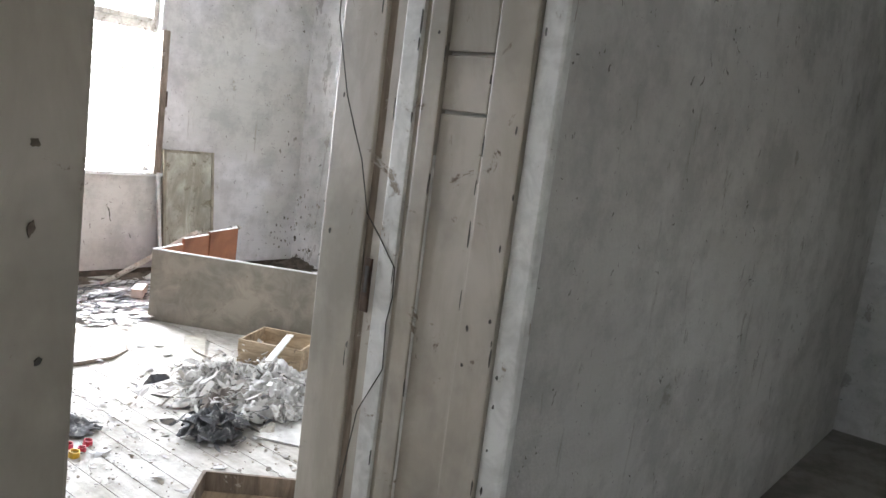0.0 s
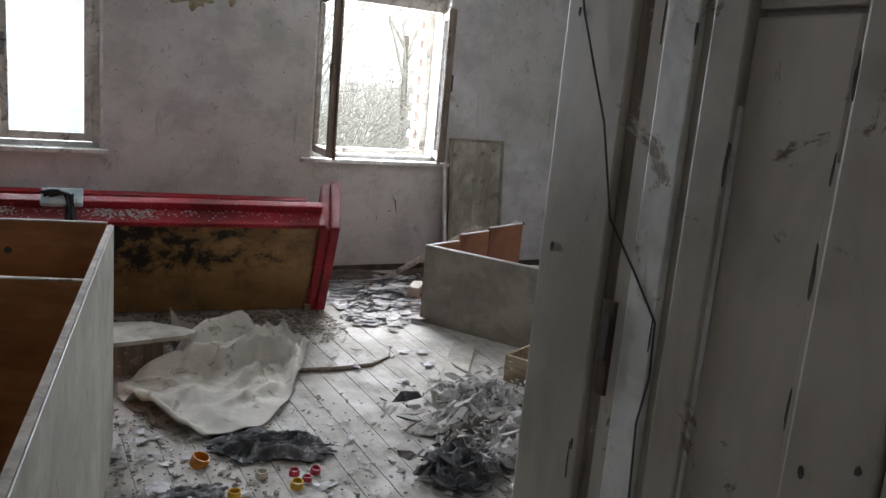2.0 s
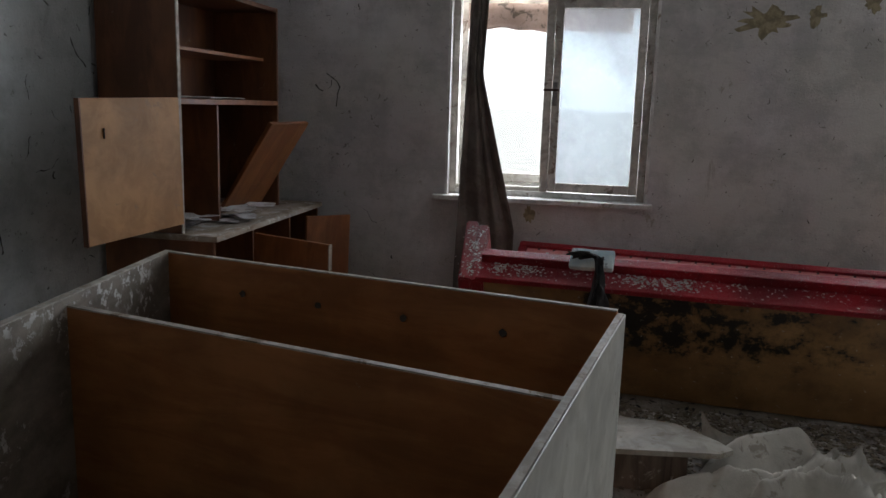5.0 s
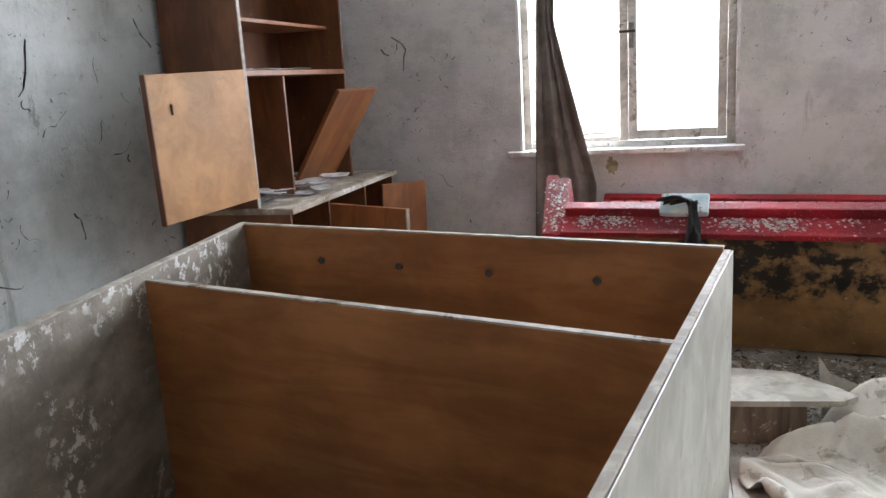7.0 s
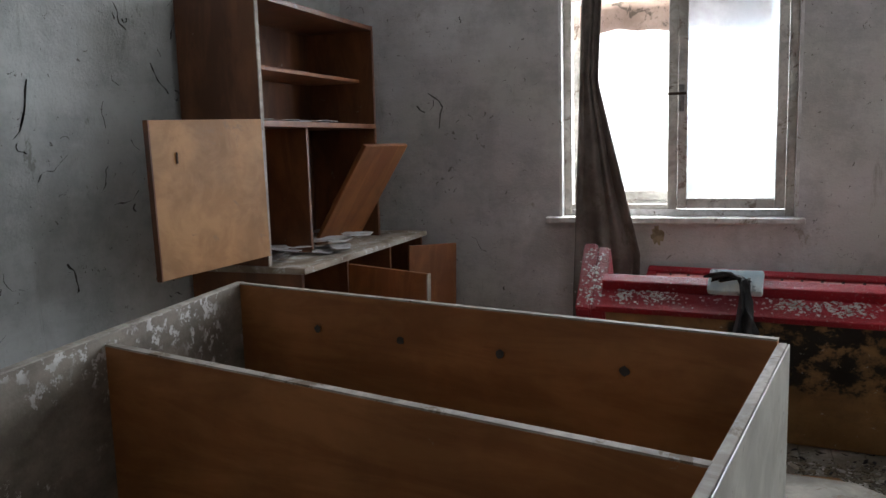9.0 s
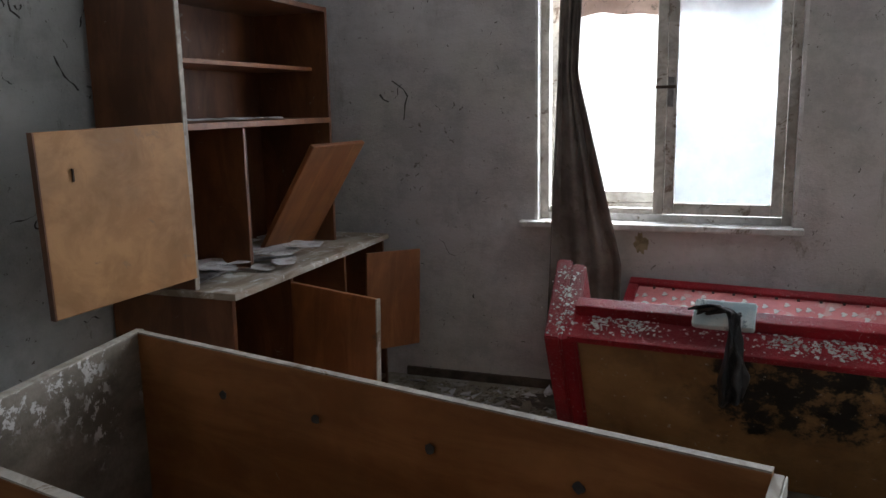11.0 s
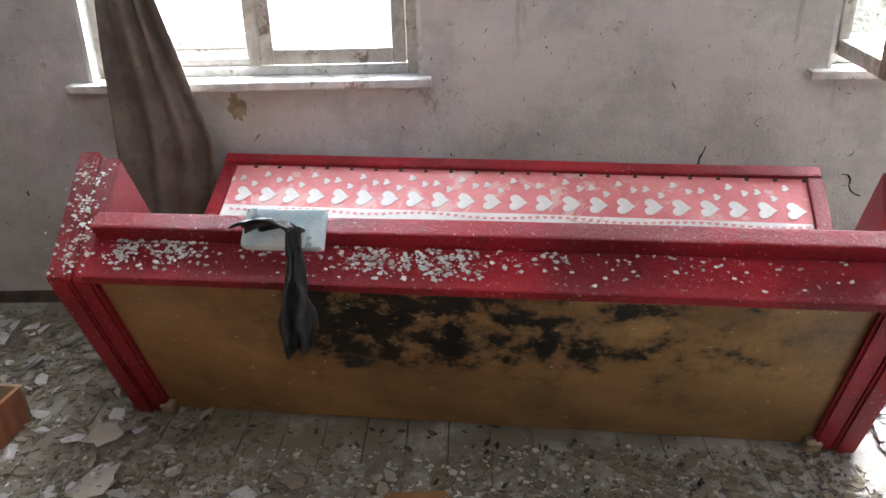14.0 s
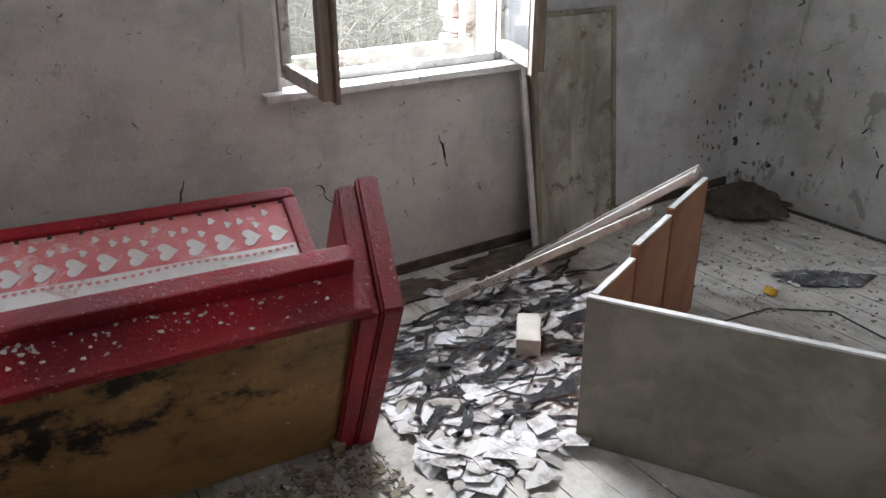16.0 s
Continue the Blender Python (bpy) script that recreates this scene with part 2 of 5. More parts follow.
def plain(name, color, rough=0.6, metal=0.0, var=0.25, scale=8):
    n = Nodes(name, rough, metal)
    lo = tuple(c * (1 - var) for c in color)
    n.color(n.ramp(n.noise(scale, 6, 0.65), [(0.3, lo), (0.7, color)])).bump(n.noise(scale * 6, 4), 0.2, 0.003)
    return n.m


DIRT = plain("dark_grime", (0.10, 0.08, 0.06), 0.95, 0, 0.5, 12)
OCHRE = plain("exposed_ochre_plaster", (0.34, 0.29, 0.18), 0.95, 0, 0.45, 18)
SMUDGE = plain("brown_smudge", (0.17, 0.135, 0.10), 0.9, 0, 0.4, 60)
MOULDSPOT = plain("faded_mould", (0.31, 0.28, 0.235), 0.95, 0, 0.5, 50)
SOOT = plain("dark_scuff", (0.075, 0.068, 0.06), 0.9, 0, 0.3, 20)
METAL = plain("dull_steel", (0.28, 0.27, 0.26), 0.45, 0.9, 0.4, 20)
RUST = plain("rusty_iron", (0.09, 0.055, 0.035), 0.8, 0.3, 0.5, 25)
YELLOW = plain("yellow_plastic", (0.72, 0.42, 0.03), 0.4)
ORANGE = plain("orange_plastic", (0.66, 0.24, 0.02), 0.4)
CRIMSON = plain("crimson_plastic", (0.50, 0.03, 0.05), 0.4)
CREAMPL = plain("cream_plastic", (0.62, 0.58, 0.45), 0.45)
BRICK = plain("outer_brick", (0.55, 0.43, 0.38), 0.9, 0, 0.35, 14)
SUBFLOOR = plain("dark_subfloor", (0.06, 0.05, 0.04), 0.95)
HALLFLOOR = plain("hall_floor", (0.30, 0.28, 0.25), 0.8, 0, 0.4, 3)
GROUND = plain("winter_ground", (0.50, 0.49, 0.45), 0.95, 0, 0.3, 1.2)
BARK = plain("grey_bark", (0.20, 0.175, 0.14), 0.95, 0, 0.4, 6)
TWIG = plain("dry_twig", (0.43, 0.42, 0.37), 0.95, 0, 0.4, 3)


def scrap_material(name, cols):
    n = Nodes(name, 0.8)
    c = n.ramp(n.island(), [(k / max(1, len(cols) - 1), v) for k, v in enumerate(cols)])
    d = n.ramp(n.noise(14, 7, 0.7), [(0.50, 0.0), (0.72, 0.7)])
    n.color(n.mix(d, c, (0.22, 0.19, 0.16)))
    return n.m


PAPER = scrap_material("paper_scraps", [(0.62, 0.62, 0.63), (0.48, 0.48, 0.48), (0.70, 0.70, 0.71), (0.34, 0.32, 0.29), (0.60, 0.60, 0.61)])
RUBBLE = scrap_material("plaster_crumbs", [(0.20, 0.16, 0.12), (0.45, 0.42, 0.38), (0.11, 0.09, 0.07), (0.36, 0.31, 0.24), (0.58, 0.56, 0.53)])
BROWNDIRT = scrap_material("brown_dirt_crumbs", [(0.20, 0.17, 0.11), (0.27, 0.235, 0.165), (0.14, 0.115, 0.075), (0.36, 0.325, 0.25), (0.24, 0.205, 0.14)])
SHREDS = scrap_material("cloth_shreds", [(0.55, 0.54, 0.52), (0.38, 0.36, 0.33), (0.24, 0.22, 0.19), (0.62, 0.61, 0.60), (0.45, 0.42, 0.37)])
FLAKES = scrap_material("white_flakes", [(0.70, 0.68, 0.66), (0.56, 0.54, 0.51), (0.76, 0.74, 0.72)])
STRIPS = scrap_material("black_strips", [(0.02, 0.02, 0.022), (0.05, 0.05, 0.055), (0.03, 0.03, 0.03)])


def glass_material(name, rough, tint, fog):
    n = Nodes(name, rough)
    tr = n.t.nodes.new("ShaderNodeBsdfTransparent")
    tr.inputs[0].default_value = rgb(tint)
    n.color((0.75, 0.76, 0.76))
    n.b.inputs["Transmission Weight"].default_value = 0.0
    m = n.t.nodes.new("ShaderNodeMixShader")
    haze = n.ramp(n.noise(1.6, 6, 0.65), [(0.35, fog * 0.5), (0.75, fog)])
    n.t.links.new(haze, m.inputs[0])
    n.t.links.new(tr.outputs[0], m.inputs[1])
    n.t.links.new(n.b.outputs[0], m.inputs[2])
    n.t.links.new(m.outputs[0], n.t.nodes["Material Output"].inputs[0])
    return n.m


GLASS = glass_material("dusty_glass", 0.06, (0.95, 0.96, 0.96), 0.10)
FROST = glass_material("clouded_glass", 0.4, (0.86, 0.91, 0.95), 0.66)


# ---- mesh helpers ----
def add_box(bm, x0, x1, y0, y1, z0, z1, bev=0.0, m=None):
    r = bmesh.ops.create_cube(bm, size=1.0)
    vs = r["verts"]
    for v in vs:
        v.co = Vector((x0 + (v.co.x + 0.5) * (x1 - x0), y0 + (v.co.y + 0.5) * (y1 - y0), z0 + (v.co.z + 0.5) * (z1 - z0)))
    if bev:
        es = list({e for v in vs for e in v.link_edges})
        r2 = bmesh.ops.bevel(bm, geom=es, offset=bev, segments=2, affect="EDGES", profile=0.6)
        vs = list({v for f in r2["faces"] for v in f.verts} | {v for v in vs if v.is_valid})
    if m is not None:
        bmesh.ops.transform(bm, matrix=m, verts=vs)
    return vs


def box_bm(x0, x1, y0, y1, z0, z1, bev=0.0, m=None):
    bm = bmesh.new()
    add_box(bm, x0, x1, y0, y1, z0, z1, bev, m)
    return bm


def roughen(bm, amount, scale=9.0, cuts=0):
    if cuts:
        bmesh.ops.subdivide_edges(bm, edges=bm.edges[:], cuts=cuts, use_grid_fill=True)
    for v in bm.verts:
        v.co += noise.noise_vector(v.co * scale) * amount
    return bm


def mesh_of(name, bm, material, smooth=False):
    me = bpy.data.meshes.new(name)
    bmesh.ops.recalc_face_normals(bm, faces=bm.faces[:])
    bm.to_mesh(me)
    bm.free()
    me.materials.append(material)
    if smooth:
        me.polygons.foreach_set("use_smooth", [True] * len(me.polygons))
    return me


def part(name, bm, material, parent, label="", smooth=False, at=None):
    ob = new(name, mesh_of(name, bm, material, smooth))
    ob.parent = parent
    if at is not None:
        ob.matrix_basis = at
    if label:
        ob["label"] = label
    return ob


def thing(name, label, category, m=None, group="", kind=""):
    ob = new(name)
    if m is not None:
        ob.matrix_world = m
    return tagged(ob, label, category, group, kind)


def solid(name, bm, material, label, category, m=None, group="", kind="", smooth=False):
    ob = new(name, mesh_of(name, bm, material, smooth))
    if m is not None:
        ob.matrix_world = m
    return tagged(ob, label, category, group, kind)


def prism(pts, x0, x1, bev=0.0):
    """A board whose outline pts lies in the local yz plane, from x0 to x1."""
    bm = bmesh.new()
    a = [bm.verts.new((x0, y, z)) for y, z in pts]
    b = [bm.verts.new((x1, y, z)) for y, z in pts]
    bm.faces.new(a)
    bm.faces.new(b[::-1])
    n = len(pts)
    for k in range(n):
        bm.faces.new((a[k], a[(k + 1) % n], b[(k + 1) % n], b[k]))
    if bev:
        bmesh.ops.bevel(bm, geom=bm.edges[:], offset=bev, segments=2, affect="EDGES")
    return bm


def flat_shape(pts, z0, z1):
    bm = bmesh.new()
    a = [bm.verts.new((x, y, z0)) for x, y in pts]
    b = [bm.verts.new((x, y, z1)) for x, y in pts]
    bm.faces.new(a[::-1])
    bm.faces.new(b)
    n = len(pts)
    for k in range(n):
        bm.faces.new((a[k], a[(k + 1) % n], b[(k + 1) % n], b[k]))
    return bm


def blob_outline(rng, rx, ry, n=16, jag=0.35):
    out = []
    for k in range(n):
        a = 2 * math.pi * k / n
        r = 1 + rng.uniform(-jag, jag)
        out.append((math.cos(a) * rx * r, math.sin(a) * ry * r))
    return out


def tube(bm, pts, radii, sides=6):
    rings = []
    for k, p in enumerate(pts):
        p = Vector(p)
        d = (Vector(pts[min(k + 1, len(pts) - 1)]) - Vector(pts[max(k - 1, 0)])).normalized()
        s = d.cross(Vector((0.3, 0.2, 1.0)) if abs(d.z) < 0.9 else Vector((1, 0.1, 0))).normalized()
        t = d.cross(s)
        r = radii[k] if isinstance(radii, (list, tuple)) else radii
        rings.append([bm.verts.new(p + (s * math.cos(2 * math.pi * j / sides) + t * math.sin(2 * math.pi * j / sides)) * r) for j in range(sides)])
    for a, b in zip(rings, rings[1:]):
        for j in range(sides):
            bm.faces.new((a[j], a[(j + 1) % sides], b[(j + 1) % sides], b[j]))
    bm.faces.new(rings[0][::-1])
    bm.faces.new(rings[-1])
    return bm


def sheet(nx, ny, fn, thick=0.004):
    """A cloth: fn(u, v) gives a place for u, v from 0 to 1."""
    bm = bmesh.new()
    g = [[bm.verts.new(fn(i / nx, j / ny)) for j in range(ny + 1)] for i in range(nx + 1)]
    for i in range(nx):
        for j in range(ny):
            bm.faces.new((g[i][j], g[i + 1][j], g[i + 1][j + 1], g[i][j + 1]))
    bm.normal_update()
    h = [[bm.verts.new(v.co - v.normal * thick) for v in row] for row in g]
    for i in range(nx):
        for j in range(ny):
            bm.faces.new((h[i][j], h[i][j + 1], h[i + 1][j + 1], h[i + 1][j]))
    for i in range(nx):
        bm.faces.new((g[i][0], h[i][0], h[i + 1][0], g[i + 1][0]))
        bm.faces.new((g[i][ny], g[i + 1][ny], h[i + 1][ny], h[i][ny]))
    for j in range(ny):
        bm.faces.new((g[0][j], g[0][j + 1], h[0][j + 1], h[0][j]))
        bm.faces.new((g[nx][j], h[nx][j], h[nx][j + 1], g[nx][j + 1]))
    return bm


# ---- the rooms ----
X0, X1, Y0, Y1, TOP = -1.5, 5.28, 1.49, 6.17, 3.05
W1 = (-0.17, 1.05)
W2 = (2.50, 3.62)
SILL, HEAD = 0.90, 2.76
YO = 6.62

bm = bmesh.new()
for x0, x1 in ((X0 - 0.3, W1[0]), (W1[1], W2[0]), (W2[1], X1 + 0.3)):
    add_box(bm, x0, x1, Y1, YO, -0.6, TOP)
for w in (W1, W2):
    add_box(bm, w[0], w[1], Y1, YO, -0.6, SILL - 0.03)
    add_box(bm, w[0], w[1], Y1, YO, HEAD, TOP)
wall_window = solid("wall_north", bm, WALL, "dirty mauve-grey plaster wall with two windows", "wall", kind="structure")
# the gap in the hall stretch is out of view, added to let light in
bm = bmesh.new()
add_box(bm, X0 - 0.3, X0, -1.3, Y1, -0.1, TOP)
add_box(bm, X0 - 0.3, X0, -2.5, -2.1, -0.1, TOP)
add_box(bm, X0 - 0.3, X0, -2.1, -1.3, -0.1, 1.15)
add_box(bm, X0 - 0.3, X0, -2.1, -1.3, 2.25, TOP)
wall_left = solid("wall_west", bm, WALL_L, "pale green-grey plaster wall with dark stains", "wall", kind="structure")
bm = box_bm(X1, X1 + 0.3, -2.5, Y1, -0.1, TOP)
wall_right = solid("wall_east", bm, WALL_R, "pale plaster wall with mould in its corner", "wall", kind="structure")
DX0, DX1, DH = 0.215, 1.30, 2.25
bm = bmesh.new()
add_box(bm, X0, DX0 - 0.02, 0.72, Y0, 0, TOP)
add_box(bm, DX1, X1, 0.835, Y0, 0, TOP)
add_box(bm, DX0 - 0.02, DX1, 0.835, Y0, DH, TOP)
solid("wall_south", bm, HALL, "grey-green plaster wall with a deep doorway", "wall", kind="structure")
# out of view; its small gap is added to brighten the hall side
bm = bmesh.new()
add_box(bm, X0 - 0.3, 2.2, -2.8, -2.5, -0.1, TOP)
add_box(bm, 2.58, X1 + 0.3, -2.8, -2.5, -0.1, TOP)
add_box(bm, 2.2, 2.58, -2.8, -2.5, -0.1, 1.3)
add_box(bm, 2.2, 2.58, -2.8, -2.5, 1.85, TOP)
solid("wall_hall_south", bm, HALL, "unseen grey plaster hall wall with an opening added for light", "wall", kind="structure")
solid("ceiling", box_bm(X0 - 0.3, X1 + 0.3, -2.8, YO, TOP, TOP + 0.2), CEIL, "pale plaster ceiling", "ceiling", kind="structure")
floor = solid("floor", box_bm(X0, X1, Y0, Y1, -0.1, -0.022), SUBFLOOR, "worn wooden plank floor covered in dust and litter", "floor", kind="structure")
solid("floor_hall", box_bm(X0, X1, -2.5, Y0, -0.1, 0.0, 0, None), HALLFLOOR, "dusty grey hall floor", "floor", kind="structure")

# skirting along the window wall
bm = bmesh.new()
add_box(bm, X0 + 0.6, 0.15, Y1 - 0.018, Y1 - 0.001, 0.0, 0.05, 0.004)
add_box(bm, 2.3, X1, Y1 - 0.018, Y1 - 0.001, 0.0, 0.05, 0.004)
solid("baseboard", bm, DIRT, "low grimy wooden skirting strip", "baseboard", kind="structure")

# ---- doorway ----
door_lining = thing("door_lining", "beige painted panelled door lining with cracked paint", "door frame", kind="structure")
L = DX1 - 0.018
part("lining_board", box_bm(L, DX1, 1.185, 1.30, 0, DH), DOORPAINT, door_lining)
part("lining_board", roughen(box_bm(L - 0.004, DX1, 1.330, Y0 - 0.004, 0, DH, 0.006), 0.002, 4), DOORPAINT, door_lining, "beige jamb board")
part("stop_strip", box_bm(L - 0.012, L, 1.205, 1.262, 0, DH, 0.003), WHITEPAINT, door_lining, "scuffed white stop strip")
part("rebate", box_bm(L + 0.006, DX1, 1.30, 1.330, 0, DH), OLDWOOD, door_lining, "dark rebate")
part("stile", box_bm(L - 0.012, DX1, 1.128, 1.184, 0, DH, 0.004), DOORPAINT, door_lining)
part("stile", box_bm(L - 0.012, DX1, 0.884, 0.985, 0, DH, 0.004), DOORPAINT, door_lining)
for z0, z1 in ((0.02, 0.42), (0.46, 1.600), (1.608, 1.735), (1.743, DH)):
    part("panel", box_bm(L - 0.004, DX1, 0.992, 1.124, z0, z1, 0.004), DOORPAINT, door_lining)
part("batten", box_bm(L - 0.007, L - 0.001, 0.984, 0.993, 0.0, 1.45, 0.001), DOORPAINT, door_lining)
part("batten", box_bm(L - 0.007, L - 0.001, 1.123, 1.130, 0.0, 1.50, 0.001), WHITEPAINT, door_lining)
part("casing", roughen(box_bm(L - 0.008, DX1 + 0.004, 0.812, 0.881, 0, DH + 0.08, 0.010), 0.004, 6, 4), WHITEPAINT, door_lining, "white painted casing strip")
lock = part("lock_plate", roughen(box_bm(L - 0.019, L - 0.013, 1.275, 1.300, 1.08, 1.22, 0.002), 0.002, 20), RUST, door_lining, "broken rusty lock keep")
part("keyhole", box_bm(L - 0.021, L - 0.015, 1.281, 1.294, 1.13, 1.20, 0.002), SOOT, lock)
part("head_board", box_bm(DX0, DX1 - 0.06, 0.84, Y0 + 0.01, DH - 0.025, DH), DOORPAINT, door_lining)
part("casing", roughen(box_bm(0.035, DX0, 0.690, 0.719, 0, DH + 0.08, 0.005), 0.002, 6), DOORPAINT, door_lining, "stained beige casing")
part("jamb_board", box_bm(DX0 - 0.019, DX0, 0.7195, Y0 + 0.01, 0, DH, 0.003), DOORPAINT, door_lining)
part("casing", box_bm(DX0 - 0.09, DX0 - 0.002, Y0 + 0.001, Y0 + 0.022, 0, DH + 0.06, 0.004), WHITEPAINT, door_lining)
rng = random.Random(4)
for k in range(16):
    z, y = rng.uniform(0.7, 2.1), rng.choice((0.86, 0.90, 0.96, 1.15, 1.41, 1.45))
    bm = flat_shape(blob_outline(rng, rng.uniform(0.002, 0.004), rng.uniform(0.003, 0.009), 8), 0, 0.002)
    off = 0.006 if y > 1.35 else 0.0135
    part("paint_chip", bm, SOOT, door_lining, at=Matrix.Translation((L - off, y, z)) @ pose(0, 0, 0, 90, 0, -90))
for k in range(14):
    bm = flat_shape(blob_outline(rng, rng.uniform(0.002, 0.005), rng.uniform(0.003, 0.012), 9), 0, 0.002)
    part("paint_chip", bm, SOOT, door_lining, at=Matrix.Translation((rng.uniform(0.05, 0.18), 0.6885, rng.uniform(0.9, 1.9))) @ pose(0, 0, 0, 90, 0, 0))
for x, z, rx, rz in ((0.105, 1.60, 0.013, 0.016), (0.130, 1.64, 0.008, 0.012), (0.09, 1.575, 0.006, 0.005), (0.165, 1.50, 0.004, 0.004), (0.088, 1.18, 0.003, 0.020), (0.083, 1.03, 0.004, 0.030), (0.165, 1.42, 0.003, 0.008)):
    part("paint_chip", flat_shape(blob_outline(rng, rx, rz, 12, 0.45), 0, 0.002), SMUDGE, door_lining, at=Matrix.Translation((x, 0.6885, z)) @ pose(0, 0, 0, 90, 0, 0))
for k in range(30):
    y, z = rng.choice((0.884, 0.984, 1.126, 1.204, 1.265, 1.335)) + rng.uniform(-0.004, 0.004), rng.uniform(0.7, 2.1)
    part("paint_chip", flat_shape(blob_outline(rng, rng.uniform(0.0008, 0.0022), rng.uniform(0.006, 0.028), 9, 0.4), 0, 0.002), SOOT, door_lining, at=Matrix.Translation((L - 0.0145, y, z)) @ pose(0, 0, 0, 90, 0, -90))
bm = bmesh.new()
knots = [(1.50, 2.2), (1.482, 1.81), (1.43, 1.62), (1.395, 1.54), (1.350, 1.463), (1.310, 1.332), (1.255, 1.27), (1.202, 1.212), (1.192, 1.14), (1.205, 1.07), (1.203, 0.95), (1.27, 0.82), (1.30, 0.60)]
pts = [(L - 0.016 - 0.004 * math.sin(k * 1.7), y, z) for k, (y, z) in enumerate(knots)]
tube(bm, pts, 0.0018, 5)
solid("loose_cable", bm, SOOT, "thin dark loose wire hanging beside the doorway", "cable")


# ---- windows ----
def pane(parent, x0, x1, z0, z1, y, mat, label="dusty glass pane"):
    ob = part("pane", box_bm(x0, x1, y - 0.002, y + 0.002, z0, z1), mat, parent, label)
    ob.visible_shadow = False
    return ob


def window(n, w, label):
    x0, x1 = w
    win = thing("window_%d" % n, label, "window", kind="structure")
    frame_in = part("window_frame", box_bm(x0, x0 + 0.055, 6.235, 6.30, SILL, HEAD, 0.004), FRAMEPAINT, win)
    part("window_frame", box_bm(x1 - 0.055, x1, 6.235, 6.30, SILL, HEAD, 0.004), FRAMEPAINT, win)
    part("transom", box_bm(x0 + 0.055, x1 - 0.055, 6.225, 6.305, 2.085, 2.165, 0.008), FRAMEPAINT, win)
    part("window_frame", box_bm(x0 + 0.055, x1 - 0.055, 6.237, 6.298, HEAD - 0.06, HEAD, 0.004), FRAMEPAINT, win)
    part("window_frame", box_bm(x0 + 0.055, x1 - 0.055, 6.237, 6.298, SILL, SILL + 0.035, 0.004), LEDGE, win)
    top = part("upper_sash", box_bm(x0 + 0.056, x1 - 0.056, 6.242, 6.294, 2.167, 2.205, 0.003), FRAMEPAINT, win)
    pane(top, x0 + 0.06, x1 - 0.06, 2.20, HEAD - 0.06, 6.27, GLASS)
    # white lining boards of the reveal
    part("reveal_board", box_bm(x0 - 0.004, x0 + 0.012, Y1 - 0.002, 6.234, SILL, HEAD), WHITEPAINT, win)
    part("reveal_board", box_bm(x1 - 0.012, x1 + 0.004, Y1 - 0.002, 6.234, SILL, HEAD), WHITEPAINT, win)
    part("reveal_board", box_bm(x0 - 0.004, x0 + 0.014, 6.301, 6.44, SILL, HEAD), WHITEPAINT, win)
    part("reveal_board", box_bm(x1 - 0.014, x1 + 0.004, 6.301, 6.44, SILL, HEAD), WHITEPAINT, win)
    # outer frame
    part("outer_frame", box_bm(x0, x0 + 0.07, 6.44, 6.50, SILL - 0.03, HEAD, 0.004), FRAMEPAINT, win)
    part("outer_frame", box_bm(x1 - 0.07, x1, 6.44, 6.50, SILL - 0.03, HEAD, 0.004), FRAMEPAINT, win)
    part("outer_frame", box_bm(x0 + 0.07, x1 - 0.07, 6.442, 6.498, SILL - 0.03, SILL + 0.065, 0.004), FRAMEPAINT, win)
    part("outer_frame", box_bm(x0 + 0.07, x1 - 0.07, 6.442, 6.498, 2.04, 2.12, 0.004), FRAMEPAINT, win)
    part("outer_frame", box_bm(x0 + 0.07, x1 - 0.07, 6.442, 6.498, HEAD - 0.06, HEAD, 0.004), FRAMEPAINT, win)
    # inner ledge with flaked paint
    bm = roughen(box_bm(x0 - 0.075, x1 + (0.035 if n == 1 else 0.085), Y1 - 0.055, 6.234, SILL - 0.03, SILL, 0.006), 0.003, 7)
    part("window_sill", bm, LEDGE, win, "flaking white wooden sill")
    bm = bmesh.new()
    add_box(bm, x0 + 0.01, x1 - 0.01, 6.301, 6.44, SILL - 0.03, SILL + 0.004)
    part("window_sill", bm, LEDGE, win)
    part("outer_sill", box_bm(x0, x1, 6.50, YO + 0.06, SILL - 0.07, SILL - 0.02, 0.004), METAL, win, "grey sheet metal sill")
    return win


win1 = window(1, W1, "old painted double window with a clouded sash")
part("mullion", box_bm(0.405, 0.455, 6.232, 6.302, SILL + 0.036, 2.084, 0.005), FRAMEPAINT, win1)
sash = part("sash", box_bm(0.457, 0.505, 6.222, 6.262, SILL + 0.04, 2.08, 0.005), FRAMEPAINT, win1, "closed painted sash")
part("sash_bar", box_bm(0.943, 0.993, 6.222, 6.262, SILL + 0.04, 2.08, 0.005), FRAMEPAINT, sash)
part("sash_bar", box_bm(0.505, 0.943, 6.224, 6.260, SILL + 0.04, SILL + 0.095, 0.005), FRAMEPAINT, sash)
part("sash_bar", box_bm(0.505, 0.943, 6.224, 6.260, 2.03, 2.08, 0.005), FRAMEPAINT, sash)
pane(sash, 0.50, 0.95, SILL + 0.09, 2.035, 6.245, FROST, "clouded dirty glass pane")
part("sash_handle", roughen(box_bm(0.405, 0.500, 6.190, 6.204, 1.545, 1.560, 0.004), 0.001, 30), RUST, sash, "iron sash handle")
part("handle_plate", box_bm(0.462, 0.490, 6.2041, 6.2219, 1.46, 1.60, 0.003), METAL, sash)
part("bottom_rail", box_bm(W1[0] + 0.07, 0.394, 6.445, 6.490, SILL + 0.067, SILL + 0.125, 0.005), FRAMEPAINT, win1)
part("bottom_rail", box_bm(W1[0] + 0.056, 0.404, 6.250, 6.290, SILL + 0.036, SILL + 0.062, 0.004), FRAMEPAINT, win1)
